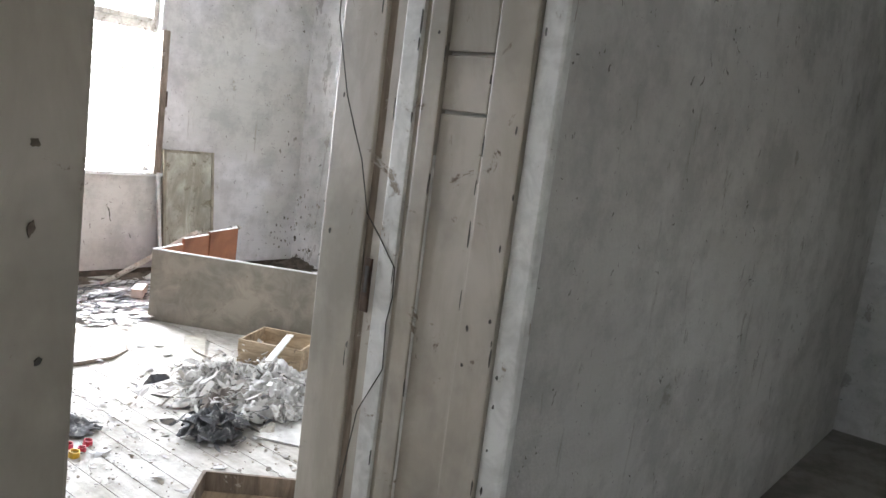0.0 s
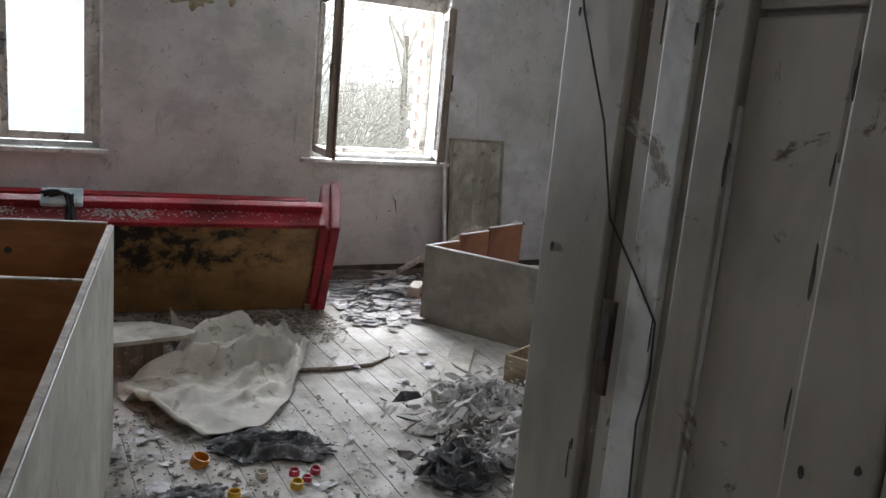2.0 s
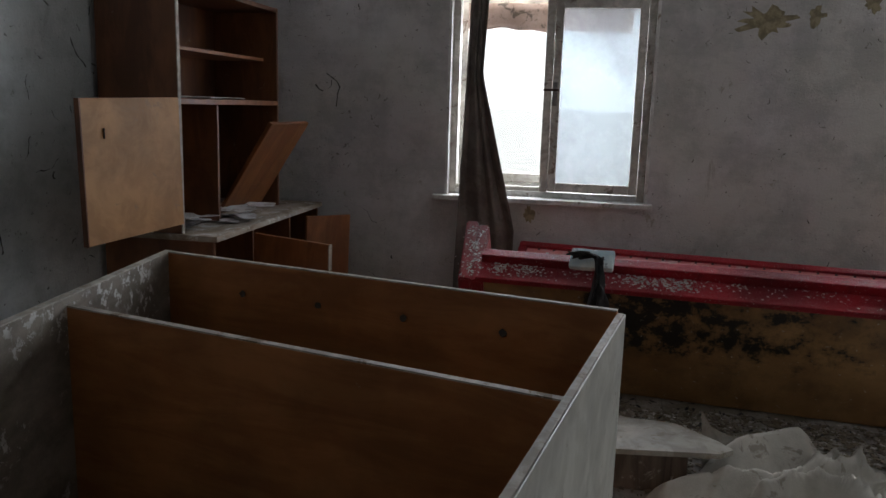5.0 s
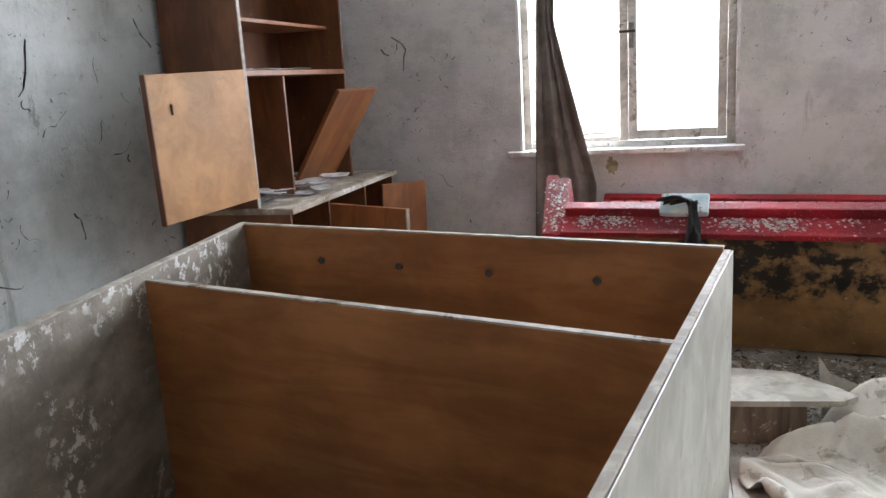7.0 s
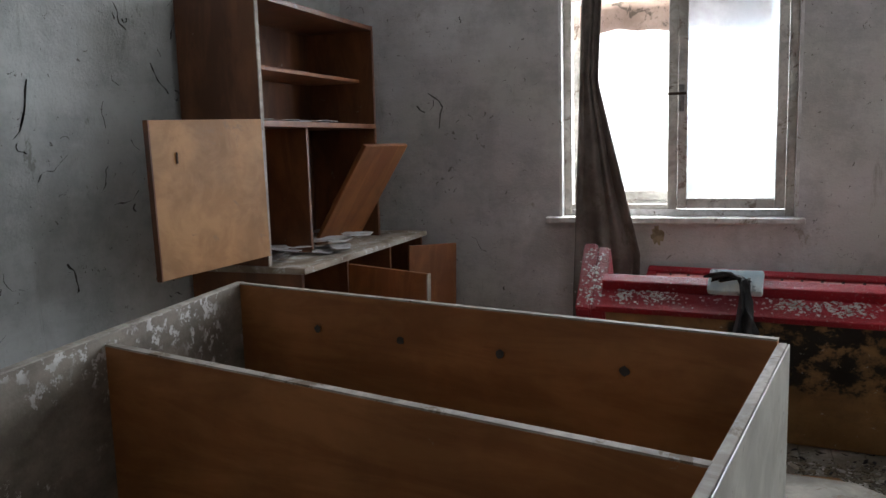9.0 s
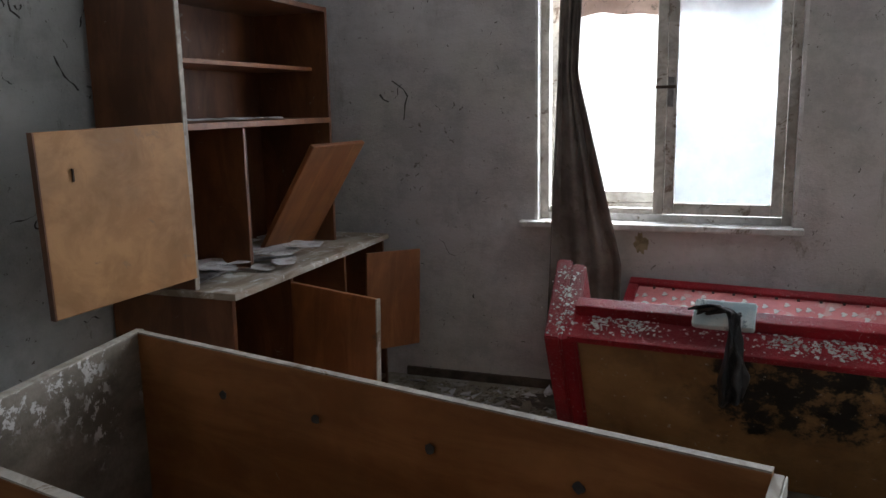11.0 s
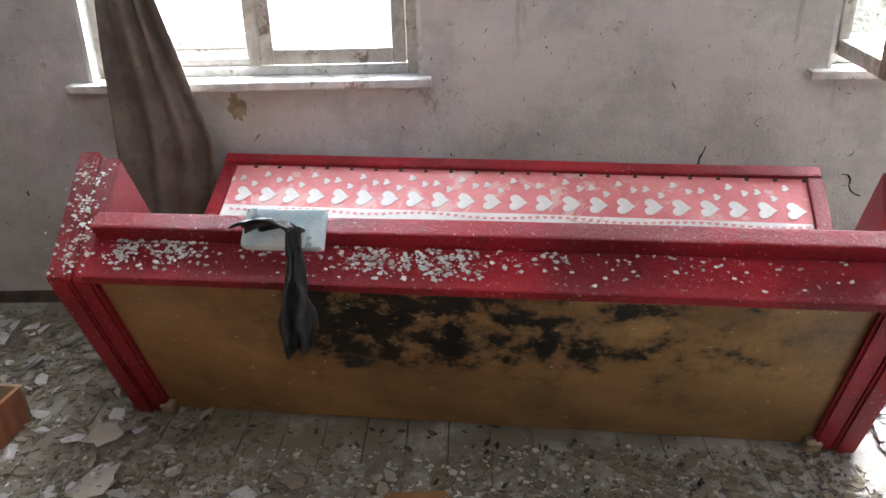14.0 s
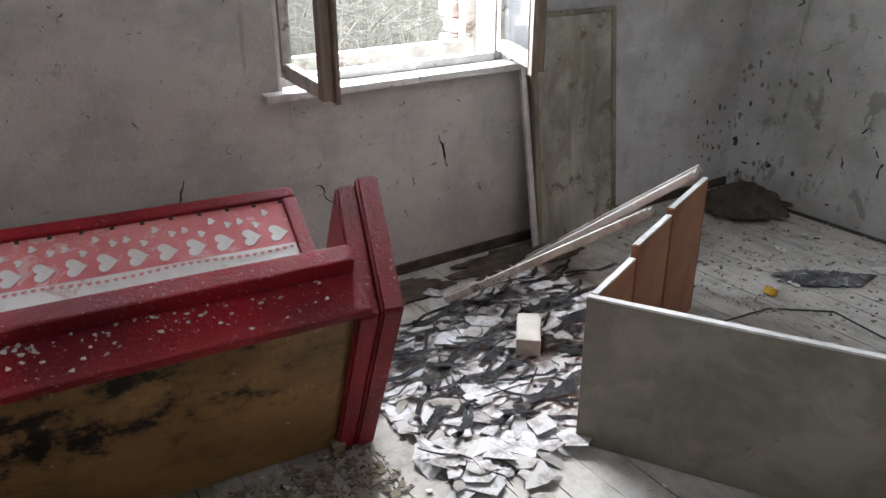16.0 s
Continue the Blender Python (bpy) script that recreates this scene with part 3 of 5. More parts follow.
outer = part("outer_mullion", box_bm(0.395, 0.450, 6.441, 6.499, SILL + 0.066, 2.039, 0.004), FRAMEPAINT, win1)
pane(outer, W1[0] + 0.07, 0.395, SILL + 0.06, 2.04, 6.47, GLASS)
pane(outer, 0.45, W1[1] - 0.07, SILL + 0.06, 2.04, 6.47, GLASS)
# torn orange-brown blind left at the head of the lower lights
NETS = fabric("torn_peach_blind", (0.50, 0.36, 0.29), (0.62, 0.47, 0.40), 6, 0.9)
bm = sheet(30, 4, lambda u, v: Vector((-0.09 + 1.0 * u, 6.36 + 0.012 * math.sin(u * 19), 2.07 - v * (0.15 + 0.02 * noise.noise(Vector((u * 7, 0, 0))) + 0.025 * u))), 0.003)
solid("torn_blind", bm, NETS, "strip of torn peach blind across the window head", "blind", smooth=True)

win2 = window(2, W2, "old painted double window with its sashes open")


def open_sash(m, width, sign):
    """A sash whose hinge is the local origin; it runs along local x."""
    z0, z1 = SILL + 0.045, 2.078
    st = part("sash", box_bm(0.0, 0.048, -0.02, 0.02, z0, z1, 0.005), FRAMEPAINT, win2, "weathered open window sash", at=m)
    part("sash_bar", box_bm(width - 0.05, width, -0.02, 0.02, z0, z1, 0.005), OLDWOOD, st, "bare grey wood")
    part("sash_bar", box_bm(0.048, width - 0.05, -0.018, 0.018, z0, z0 + 0.055, 0.005), FRAMEPAINT, st)
    part("sash_bar", box_bm(0.048, width - 0.05, -0.018, 0.018, z1 - 0.05, z1, 0.005), FRAMEPAINT, st)
    part("cover_strip", box_bm(width - 0.03, width + 0.022, 0.0205 * sign, 0.036 * sign, z0 - 0.01, z1, 0.004), OLDWOOD, st)
    part("catch", box_bm(width - 0.03, width - 0.01, -0.03 * sign, -0.0205 * sign, 1.48, 1.60, 0.003), RUST, st)
    pane(st, 0.04, width - 0.045, z0 + 0.05, z1 - 0.045, 0.0, GLASS)


open_sash(Matrix.Translation((2.545, 6.215, 0)) @ pose(0, 0, 0, 0, 0, -96), 0.49, 1)
open_sash(Matrix.Translation((3.585, 6.215, 0)) @ pose(0, 0, 0, 0, 0, -111), 0.53, -1)

# toothed brick reveal outside the open window
quoin = thing("brick_reveal", "weathered red brick window reveal outside", "brickwork", kind="structure")
for k in range(26):
    z = SILL - 0.06 + k * 0.075
    ext = 0.105 if k % 2 else 0.075
    part("brick", box_bm(W2[1] - 0.001 - ext, W2[1] - 0.002, 6.501, 6.612, z, z + 0.063, 0.003), BRICK, quoin)


# ---- outside ----
solid("ground", box_bm(-400, 400, YO, 800, -0.95, -0.85), GROUND, "overgrown winter ground outside the windows", "ground", kind="structure")


def grow(bm, p, d, length, r, depth, rng):
    pts, rad = [p.copy()], [r]
    for k in range(4):
        d = (d + Vector((rng.uniform(-1, 1), rng.uniform(-1, 1), rng.uniform(-0.3, 0.7))) * 0.16).normalized()
        p = p + d * length / 4
        pts.append(p.copy())
        rad.append(r * (1 - 0.13 * (k + 1)))
    tube(bm, pts, rad, 6 if depth > 2 else 4)
    if depth == 0:
        return
    for k in range(rng.choice((3, 4)) if depth > 1 else 3):
        q = pts[rng.choice((2, 3, 4))]
        nd = (d + Vector((rng.uniform(-1, 1), rng.uniform(-1, 1), rng.uniform(-0.4, 0.8))) * 0.75).normalized()
        grow(bm, q, nd, length * rng.uniform(0.55, 0.8), r * 0.45, depth - 1, rng)


for k, (tx, ty, h, r) in enumerate(((7.9, 16.0, 3.4, 0.085), (9.6, 17.5, 3.0, 0.08), (5.6, 15.5, 2.2, 0.05), (12.0, 20.0, 3.2, 0.10), (7.0, 19.5, 2.6, 0.07), (3.4, 18.0, 2.4, 0.06), (13.8, 24.0, 3.4, 0.12))):
    rng = random.Random(20 + k)
    tree = thing("bare_tree", "leafless grey-barked tree with fine branches", "tree", pose(tx, ty, -0.85), group="bare trees outside")
    bm = bmesh.new()
    tube(bm, [(0, 0, 0), (0.05, 0.02, h * 0.5), (0.02, 0.06, h)], [r, r * 0.85, r * 0.7], 8)
    part("trunk", bm, BARK, tree)
    bm = bmesh.new()
    for j in range(6):
        a = j * 1.1 + rng.uniform(0, 0.6)
        grow(bm, Vector((0.03, 0.04, h * rng.uniform(0.55, 0.98))), Vector((math.cos(a) * 0.5, math.sin(a) * 0.5, 1)).normalized(), 1.7, r * 0.5, 4, rng)
    part("crown", bm, TWIG, tree)

rng = random.Random(11)
bm = bmesh.new()
for k in range(4200):
    y = 8.6 + 13 * rng.random() ** 1.1
    x = 1.2 + (y - 6.4) * 0.22 + rng.uniform(0.0, 1.0) * (y - 3.0) * 0.62
    h = rng.uniform(0.7, 2.4) * (0.55 + 0.16 * (y - 8.0)) * (0.8 + 0.5 * noise.noise(Vector((x * 0.4, y * 0.4, 3))))
    a, lean = rng.uniform(0, 6.28), rng.uniform(0.2, 1.2)
    p = Vector((x, y, -0.86))
    e = Vector((math.cos(a), math.sin(a), 0)) * lean * h
    tube(bm, [p, p + e * 0.3 + Vector((0, 0, h * 0.7)), p + e + Vector((0, 0, h * rng.uniform(0.6, 1.1)))], [0.010, 0.007, 0.003], 3)
solid("dry_brush", bm, TWIG, "tangle of dry winter shrubs and reeds", "shrubs", kind="stuff")


# ---- overturned red bed ----
bed = thing("overturned_bed", "red painted wooden bed tipped on its side, underside mouldy", "bed", pose(0.135, 5.415, 0.012, 113, 0, -6.0))
LEN, WID = 2.19, 0.655
part("base_panel", roughen(box_bm(0.10, LEN - 0.10, 0.0, WID - 0.01, -0.012, 0.0), 0.003, 3, 6), BEDPANEL, bed, "brown fibreboard underside with black mould")
END = [(-0.005, 0.03), (0.655, 0.035), (0.735, -0.395), (0.44, -0.43), (0.0, -0.40)]


def flared(bm, sign):
    for v in bm.verts:
        v.co.x += sign * (0.062 if sign < 0 else 0.085) * max(0.0, -v.co.z / 0.4)
    return bm


part("headboard", roughen(flared(prism(END, 0.0, 0.065, 0.008), -1), 0.005, 14), RED, bed)
part("headboard", roughen(flared(prism([(u * 0.985, w * 0.96 - 0.003) for u, w in END], 0.066, 0.125, 0.008), -1), 0.005, 14), RED, bed)
part("footboard", roughen(flared(prism(END, LEN - 0.065, LEN, 0.008), 1), 0.005, 14), RED, bed)
part("footboard", roughen(flared(prism([(u * 0.985, w * 0.96 - 0.003) for u, w in END], LEN - 0.125, LEN - 0.066, 0.008), 1), 0.005, 14), RED, bed)
part("side_rail", roughen(box_bm(0.09, LEN - 0.09, WID - 0.012, WID + 0.018, -0.105, 0.030, 0.007), 0.003, 6, 3), RED, bed, "flaking red side rail")
part("side_rail", roughen(box_bm(0.09, LEN - 0.09, WID + 0.005, WID + 0.062, -0.165, -0.106, 0.007), 0.003, 6, 3), RED, bed)
part("side_rail", box_bm(0.09, LEN - 0.09, 0.0, 0.03, -0.17, -0.014, 0.005), RED, bed)
for x in (0.10, LEN - 0.145):
    part("corner_block", roughen(box_bm(x, x + 0.045, 0.0, 0.05, 0.001, 0.035, 0.006), 0.003, 20), DRAWERWOOD, bed, "small bare wood block")
rng = random.Random(5)


def flakes(parent_m, n, x0, x1, y0, y1, z, clusters, rng, size=(0.002, 0.011)):
    bm = bmesh.new()
    for k in range(n):
        cx, cy, s = rng.choice(clusters)
        x, y = min(max(rng.gauss(cx, s), x0), x1), min(max(rng.gauss(cy, 0.03), y0), y1)
        r = rng.uniform(*size)
        vs = [parent_m @ Vector((x + a * rng.uniform(0.5, 1), y + b * rng.uniform(0.5, 1), z + rng.uniform(0.001, 0.007))) for a, b in blob_outline(rng, r, r * 0.8, 5, 0.3)]
        bm.faces.new([bm.verts.new(v) for v in vs])
    bmesh.ops.solidify(bm, geom=bm.faces[:], thickness=0.0018)
    return bm


RAILM = Matrix.Translation((0, WID + 0.018, 0)) @ pose(0, 0, 0, -90, 0, 0)
fl = flakes(RAILM, 760, 0.05, 2.0, -0.005, 0.095, 0.0, [(0.20, 0.06, 0.03), (0.34, 0.06, 0.035), (0.86, 0.05, 0.05), (1.0, 0.05, 0.06), (1.08, 0.05, 0.04), (1.5, 0.06, 0.28), (0.6, 0.05, 0.35)], rng)
HEADM = Matrix.Translation((0.0, 0.662, 0.03)) @ pose(0, 0, 0, -79.5, 0, 0)
hf = flakes(HEADM, 190, -0.05, 0.10, 0.0, 0.42, 0.003, [(0.06, 0.06, 0.03), (0.05, 0.14, 0.03), (0.04, 0.22, 0.025), (0.02, 0.32, 0.025)], rng, (0.002, 0.009))
part("flaked_paint", hf, FLAKES, bed, "loose white flakes of fallen paint")["kind"] = "stuff"
part("flaked_paint", fl, FLAKES, bed, "loose white flakes of fallen paint")["kind"] = "stuff"

# ---- heart-print panel ----
heart_panel = thing("heart_print_panel", "red framed panel upholstered in pink heart-print fabric", "bed panel", pose(2.375, 5.825, 0.638, -30, 0, 172.3))
HL, HW = 2.07, 0.46
part("fabric", roughen(box_bm(0.05, HL - 0.05, 0.045, HW - 0.03, -0.02, -0.004), 0.004, 4, 10), PINKHEART, heart_panel, "pink heart-print fabric")
part("white_band", roughen(box_bm(0.055, HL - 0.055, 0.235, 0.41, -0.0045, -0.0005), 0.004, 4, 8), WHITEPRINT, heart_panel)
part("frame_rail", roughen(box_bm(0, HL, 0.0, 0.045, -0.06, 0.012, 0.008), 0.003, 9, 3), RED, heart_panel)
part("frame_rail", box_bm(0, HL, HW - 0.045, HW, -0.06, 0.006, 0.008), RED, heart_panel)
part("frame_rail", roughen(box_bm(0, 0.05, 0.046, HW - 0.046, -0.06, 0.010, 0.008), 0.003, 9, 3), RED, heart_panel)
part("frame_rail", roughen(box_bm(HL - 0.05, HL, 0.046, HW - 0.046, -0.06, 0.010, 0.008), 0.003, 9, 3), RED, heart_panel)



def heart_mesh(name, s, mat):
    pts = []
    for k in range(18):
        a = 2 * math.pi * k / 18
        pts.append((s / 34 * 16 * math.sin(a) ** 3, -s / 34 * (13 * math.cos(a) - 5 * math.cos(2 * a) - 2 * math.cos(3 * a) - math.cos(4 * a))))
    return mesh_of(name, flat_shape(pts, 0, 0.0016), mat)


big, small, tiny, teal = heart_mesh("heart", 0.074, WHITEPRINT), heart_mesh("heart", 0.030, WHITEPRINT), heart_mesh("heart", 0.016, PINKPRINT), heart_mesh("heart", 0.034, TEALPRINT)


def motif(me, x, y, z=0.0, turn=0):
    ob = new("heart", me)
    ob.parent = heart_panel
    wob = noise.noise_vector(Vector((x, y, -0.004)) * 4).z * 0.004
    ob.matrix_basis = pose(x, y, z + wob + 0.0005, 0, 0, turn)


for k in range(22):
    x = 0.10 + k * 0.0885
    motif(big, x, 0.185, -0.003, 90)
    motif(small, x + 0.02, 0.09 + 0.02 * (k % 2), -0.003, 80)
    motif(small, x + 0.06, 0.135 - 0.02 * (k % 2), -0.003, 100)
    motif(teal if k % 3 == 0 else tiny, x, 0.305 + 0.03 * (k % 2), 0.0005)
for k in range(78):
    motif(tiny, 0.07 + k * 0.0248, 0.252 + 0.006 * math.sin(k * 0.35), 0.0005)
for k in range(22):
    part("tack", box_bm(0.05 + k * 0.09, 0.062 + k * 0.09, 0.048, 0.058, -0.004, 0.002), SOOT, heart_panel)

# pad and strap lying over the rail
pad = solid("pale_blue_pad", roughen(box_bm(-0.105, 0.105, -0.052, 0.052, -0.020, 0.020, 0.012), 0.006, 9, 3), PAD, "dirty pale blue padded packet on the bed rail", "packet", pose(0.755, 5.12, 0.738, 48, 0, -6), smooth=True)
def strap(u, v):
    a = v - 0.5
    x = 0.665 + 0.125 * math.sin(min(u * 1.8, 1.0) * 1.6) + a * 0.066 * (1 + 0.4 * math.sin(u * 9))
    if u < 0.45:
        y, z = 5.095 - 0.055 * u + a * 0.04, 0.755 + 0.022 * math.sin(u * 7.0) - a * 0.03
    else:
        w = (u - 0.45) / 0.55
        y, z = 5.070 - 0.085 * math.sin(w * 1.9) - 0.012 * math.sin(a * 14), 0.760 - 0.30 * w + 0.02 * a
    crease = noise.noise(Vector((u * 9, a * 6, 2))) * 0.016
    return Vector((x + crease, y - abs(crease) - 0.012 * math.cos(a * 12 + u * 4), z + crease * 0.6))


solid("black_strap", sheet(40, 12, strap, 0.004), BLACK, "crumpled black fabric strap draped over the bed rail", "strap", smooth=True)


# ---- wardrobe carcass on its back ----
def upright_panel(name, a, b, z0, z1, t, mat, parent, label="", bev=0.003):
    """A panel that stands from a to b; its thickness lies to the left of that line."""
    d = Vector((b[0] - a[0], b[1] - a[1], 0))
    m = Matrix.Translation((a[0], a[1], 0)) @ Matrix.Rotation(math.atan2(d.y, d.x), 4, "Z")
    return part(name, box_bm(0, d.length, 0, t, z0, z1, bev), mat, parent, label, at=m)


BR, BL, NR, NL = (0.855, 3.575), (-0.775, 3.945), (0.515, 1.585), (-0.50, 1.80)
ward = thing("wardrobe_carcass", "empty brown wardrobe carcass lying on its back", "wardrobe")
upright_panel("side_panel", NR, BR, 0.0, 0.885, 0.004, WARD_OUT, ward, "grey-white lacquered outside")
upright_panel("side_panel", (NR[0] - 0.005, NR[1] + 0.001), (BR[0] - 0.005, BR[1] - 0.002), 0.0, 0.887, 0.019, EDGE, ward)
upright_panel("top_panel", (BL[0] + 0.024, BL[1] - 0.026), (BR[0] - 0.026, BR[1] - 0.018), 0.0, 0.893, 0.020, WARD_IN, ward, "brown veneered board with knots")
upright_panel("edge_strip", (BL[0] + 0.024, BL[1] - 0.026), (BR[0] - 0.026, BR[1] - 0.018), 0.8935, 0.8975, 0.020, EDGE, ward, bev=0.0)
def mouldy_board():
    n = Nodes("mouldy_grey_board", 0.6)
    c = n.ramp(n.noise(3, 7, 0.65, (1, 1, 2)), [(0.3, (0.12, 0.10, 0.075)), (0.7, (0.24, 0.21, 0.165))])
    area = n.ramp(n.noise(3.0, 4, 0.6), [(0.50, 0.0), (0.70, 1.0)])
    speck = n.ramp(n.noise(30, 6, 0.7), [(0.58, 0.0), (0.66, 0.9)])
    c = n.mix(n.mix(1.0, area, speck, "MULTIPLY"), c, (0.60, 0.59, 0.56))
    n.color(c).bump(n.noise(40, 5), 0.3, 0.004)
    return n.m


MOULDY = mouldy_board()
upright_panel("side_panel", BL, NL, 0.0, 0.893, 0.024, MOULDY, ward, "grey mouldy side")
upright_panel("edge_strip", BL, NL, 0.8935, 0.8975, 0.024, EDGE, ward, bev=0.0)
SA, SB = Vector((-0.675, 3.245, 0.872)), Vector((0.745, 3.055, 0.808))
sm = Matrix.Translation(SA) @ (SB - SA).to_track_quat("X", "Z").to_matrix().to_4x4()
part("shelf", box_bm(0, (SB - SA).length, 0, 0.020, -0.75, -0.004, 0.002), WARD_IN, ward, "brown veneered shelf", at=sm)
part("edge_strip", box_bm(0, (SB - SA).length, -0.001, 0.021, -0.0035, 0.001), EDGE, ward, at=sm)
upright_panel("bottom_panel", (NL[0] + 0.028, NL[1]), (NR[0] - 0.03, NR[1]), 0.0, 0.86, 0.022, WARD_IN, ward)
upright_panel("edge_strip", (NL[0] + 0.028, NL[1]), (NR[0] - 0.03, NR[1]), 0.8605, 0.8645, 0.022, EDGE, ward, bev=0.0)
part("back_board", flat_shape([(NL[0] + 0.03, NL[1] + 0.03), (NR[0] - 0.035, NR[1] + 0.03), (BR[0] - 0.04, BR[1] - 0.03), (BL[0] + 0.035, BL[1] - 0.035)], 0.06, 0.075), WARD_IN, ward)
bd = Vector((BR[0] - BL[0], BR[1] - BL[1], 0))
rng = random.Random(8)
for fr in (0.22, 0.403, 0.592, 0.79):
    p = Vector((BL[0], BL[1], 0)) + bd * fr
    kb = flat_shape(blob_outline(rng, 0.012, 0.012, 12, 0.15), 0, 0.0015)
    part("knot", kb, SOOT, ward, "dark worn hole", at=Matrix.Translation((p.x - 0.0063, p.y - 0.0285, 0.785)) @ Matrix.Rotation(math.atan2(bd.y, bd.x), 4, "Z") @ pose(0, 0, 0, 90, 0, 0))



def crumpled(name, label, category, mat, m, w, d, h, seed, n=34, folds=7.0, thick=0.004, ragged=0.12):
    """A crumpled cloth that lies on what is below it."""
    o = Vector((seed * 3.7, seed * 1.3, seed))

    def fn(u, v):
        a, b = (u - 0.5), (v - 0.5)
        a, b = a * math.sqrt(1 - 2 * b * b), b * math.sqrt(1 - 2 * a * a)
        r = math.sqrt((a * 2) ** 2 + (b * 2) ** 2)
        ray = Vector((a, b, 0)).normalized()
        e = 1 + ragged * 2.4 * noise.noise(ray * 1.4 + o) + (0.16 + 0.6 * ragged) * noise.noise(ray * 4.5 + o) + 0.12 * noise.noise(ray * 11 + o)
        q = Vector((a * folds * 0.55, b * folds * 0.55, 0)) + o
        q += noise.noise_vector(q * 0.5) * 1.2
        ridge = (1 - abs(noise.noise(q)) * 2.2) ** 2
        fall = max(0.0, 1 - r ** 2 * 0.75)
        z = 0.006 + h * fall * (0.35 * max(0, noise.noise(q * 0.4) + 0.45) + 0.55 * max(ridge, 0) * 0.8 + 0.20 * max(0.0, 1 - abs(noise.noise(q * 1.5 + o)) * 3.4) + 0.03 * max(0.0, 1 - abs(noise.noise(q * 4.1)) * 4.0))
        s = noise.noise_vector(q * 0.8) * 0.05
        return Vector((a * w * e + s.x * w, b * d * e + s.y * d, z))
    return solid(name, sheet(n, n, fn, thick), mat, label, category, m, smooth=True)


crumpled("pale_cloth", "crumpled pale cloth inside the wardrobe", "cloth", CLOTH, pose(-0.22, 2.84, 0.08, 0, 0, 8), 0.95, 0.55, 0.50, 31, 48, 3.0)


# ---- wall cupboard in the corner ----
DUSTYTOP = wood("dust_covered_veneer", (0.26, 0.20, 0.14), (0.44, 0.39, 0.32), 0.85, (4, 1, 4), (0.60, 0.59, 0.56), 0.56)
CX0, CXF, CY0, CY1 = -1.47, -1.08, 4.60, 5.72
cup = thing("wall_unit", "brown veneered wall unit with broken open doors", "cabinet")
T = 0.022
part("side_panel", box_bm(CX0, CXF, CY0, CY0 + T, 0.835, 1.955, 0.003), VENEER, cup)
part("side_panel", box_bm(CX0, CXF, CY1 - T, CY1, 0.835, 1.955, 0.003), VENEER, cup)
part("top_panel", box_bm(CX0, CXF, CY0 + T, CY1 - T, 1.93, 1.953, 0.003), VENEER, cup)
part("back_board", box_bm(CX0 - 0.012, CX0 + 0.004, CY0 + T, CY1 - T, 0.84, 1.93), VENEER, cup)
part("shelf", box_bm(CX0 + 0.006, CXF + 0.005, CY0 + T, CY1 - T, 1.415, 1.440, 0.003), VENEER_IN, cup, "orange-brown shelf edge")
part("shelf", box_bm(CX0 + 0.006, CXF - 0.08, CY0 + T, CY1 - T, 1.660, 1.678, 0.003), VENEER_IN, cup)
part("divider", box_bm(CX0 + 0.006, CXF - 0.012, 4.985, 5.005, 0.84, 1.413, 0.003), VENEER, cup)
part("edge_strip", box_bm(CXF + 0.0005, CXF + 0.005, CY0, CY0 + T, 0.835, 1.955), EDGE, cup)
d1 = part("door", box_bm(0, 0.585, -0.02, 0.0, 0.88, 1.445, 0.004), HARDBOARD, cup, "tan hardboard back of an open door", at=Matrix.Translation((CXF + 0.012, 4.625, 0.0)) @ pose(0, 0, 0, 0, 1.2, -97))
part("door_edge", box_bm(0.5855, 0.591, -0.022, 0.002, 0.88, 1.445), VENEER, d1)
part("hinge", box_bm(0.47, 0.475, 0.0005, 0.006, 1.29, 1.33), RUST, d1)
ux, uz = Vector((0.05, 0.40, 0.0)).normalized(), Vector((0.335, 0.14, 0.47)).normalized()
uy = uz.cross(ux).normalized()
lean = Matrix((ux, uy, ux.cross(uy))).transposed().to_4x4()
d2 = part("door", roughen(box_bm(0, 0.40, -0.011, 0.011, 0.0, 0.585, 0.004), 0.002, 5), VENEER_IN, cup, "orange-brown door hanging loose", at=Matrix.Translation((-1.24, 5.27, 0.842)) @ lean)
base = thing("base_cabinet", "brown low cabinet with a littered top and open doors", "cabinet")
part("side_panel", box_bm(CX0, -0.925, CY0, CY0 + T, 0.0, 0.805, 0.003), VENEER, base)
part("side_panel", box_bm(CX0, -0.925, 5.93, 5.95, 0.0, 0.805, 0.003), VENEER, base)
part("worktop", roughen(box_bm(CX0, -0.905, CY0 - 0.005, 5.97, 0.806, 0.833, 0.004), 0.002, 4), DUSTYTOP, base, "dusty brown top")
part("back_board", box_bm(CX0, CX0 + 0.01, CY0 + T, 5.93, 0.02, 0.80), VENEER, base)
part("divider", box_bm(CX0 + 0.011, -0.93, 5.02, 5.04, 0.02, 0.804, 0.003), VENEER, base)
part("divider", box_bm(CX0 + 0.011, -0.93, 5.50, 5.52, 0.02, 0.804, 0.003), VENEER, base)
part("bottom_panel", box_bm(CX0 + 0.011, -0.93, CY0 + T, 5.93, 0.06, 0.08, 0.003), VENEER, base)
part("shelf", box_bm(CX0 + 0.011, -0.95, CY0 + T, 5.02, 0.42, 0.438, 0.003), VENEER, base)
e1 = part("door", box_bm(0, 0.45, -0.010, 0.010, 0.27, 0.795, 0.004), VENEER_IN, base, "reddish-brown open door", at=Matrix.Translation((-0.915, 4.98, 0.0)) @ pose(0, 0, 0, 0, 1.5, -16))
part("door_edge", box_bm(0.4505, 0.456, -0.011, 0.011, 0.27, 0.795), EDGE, e1)
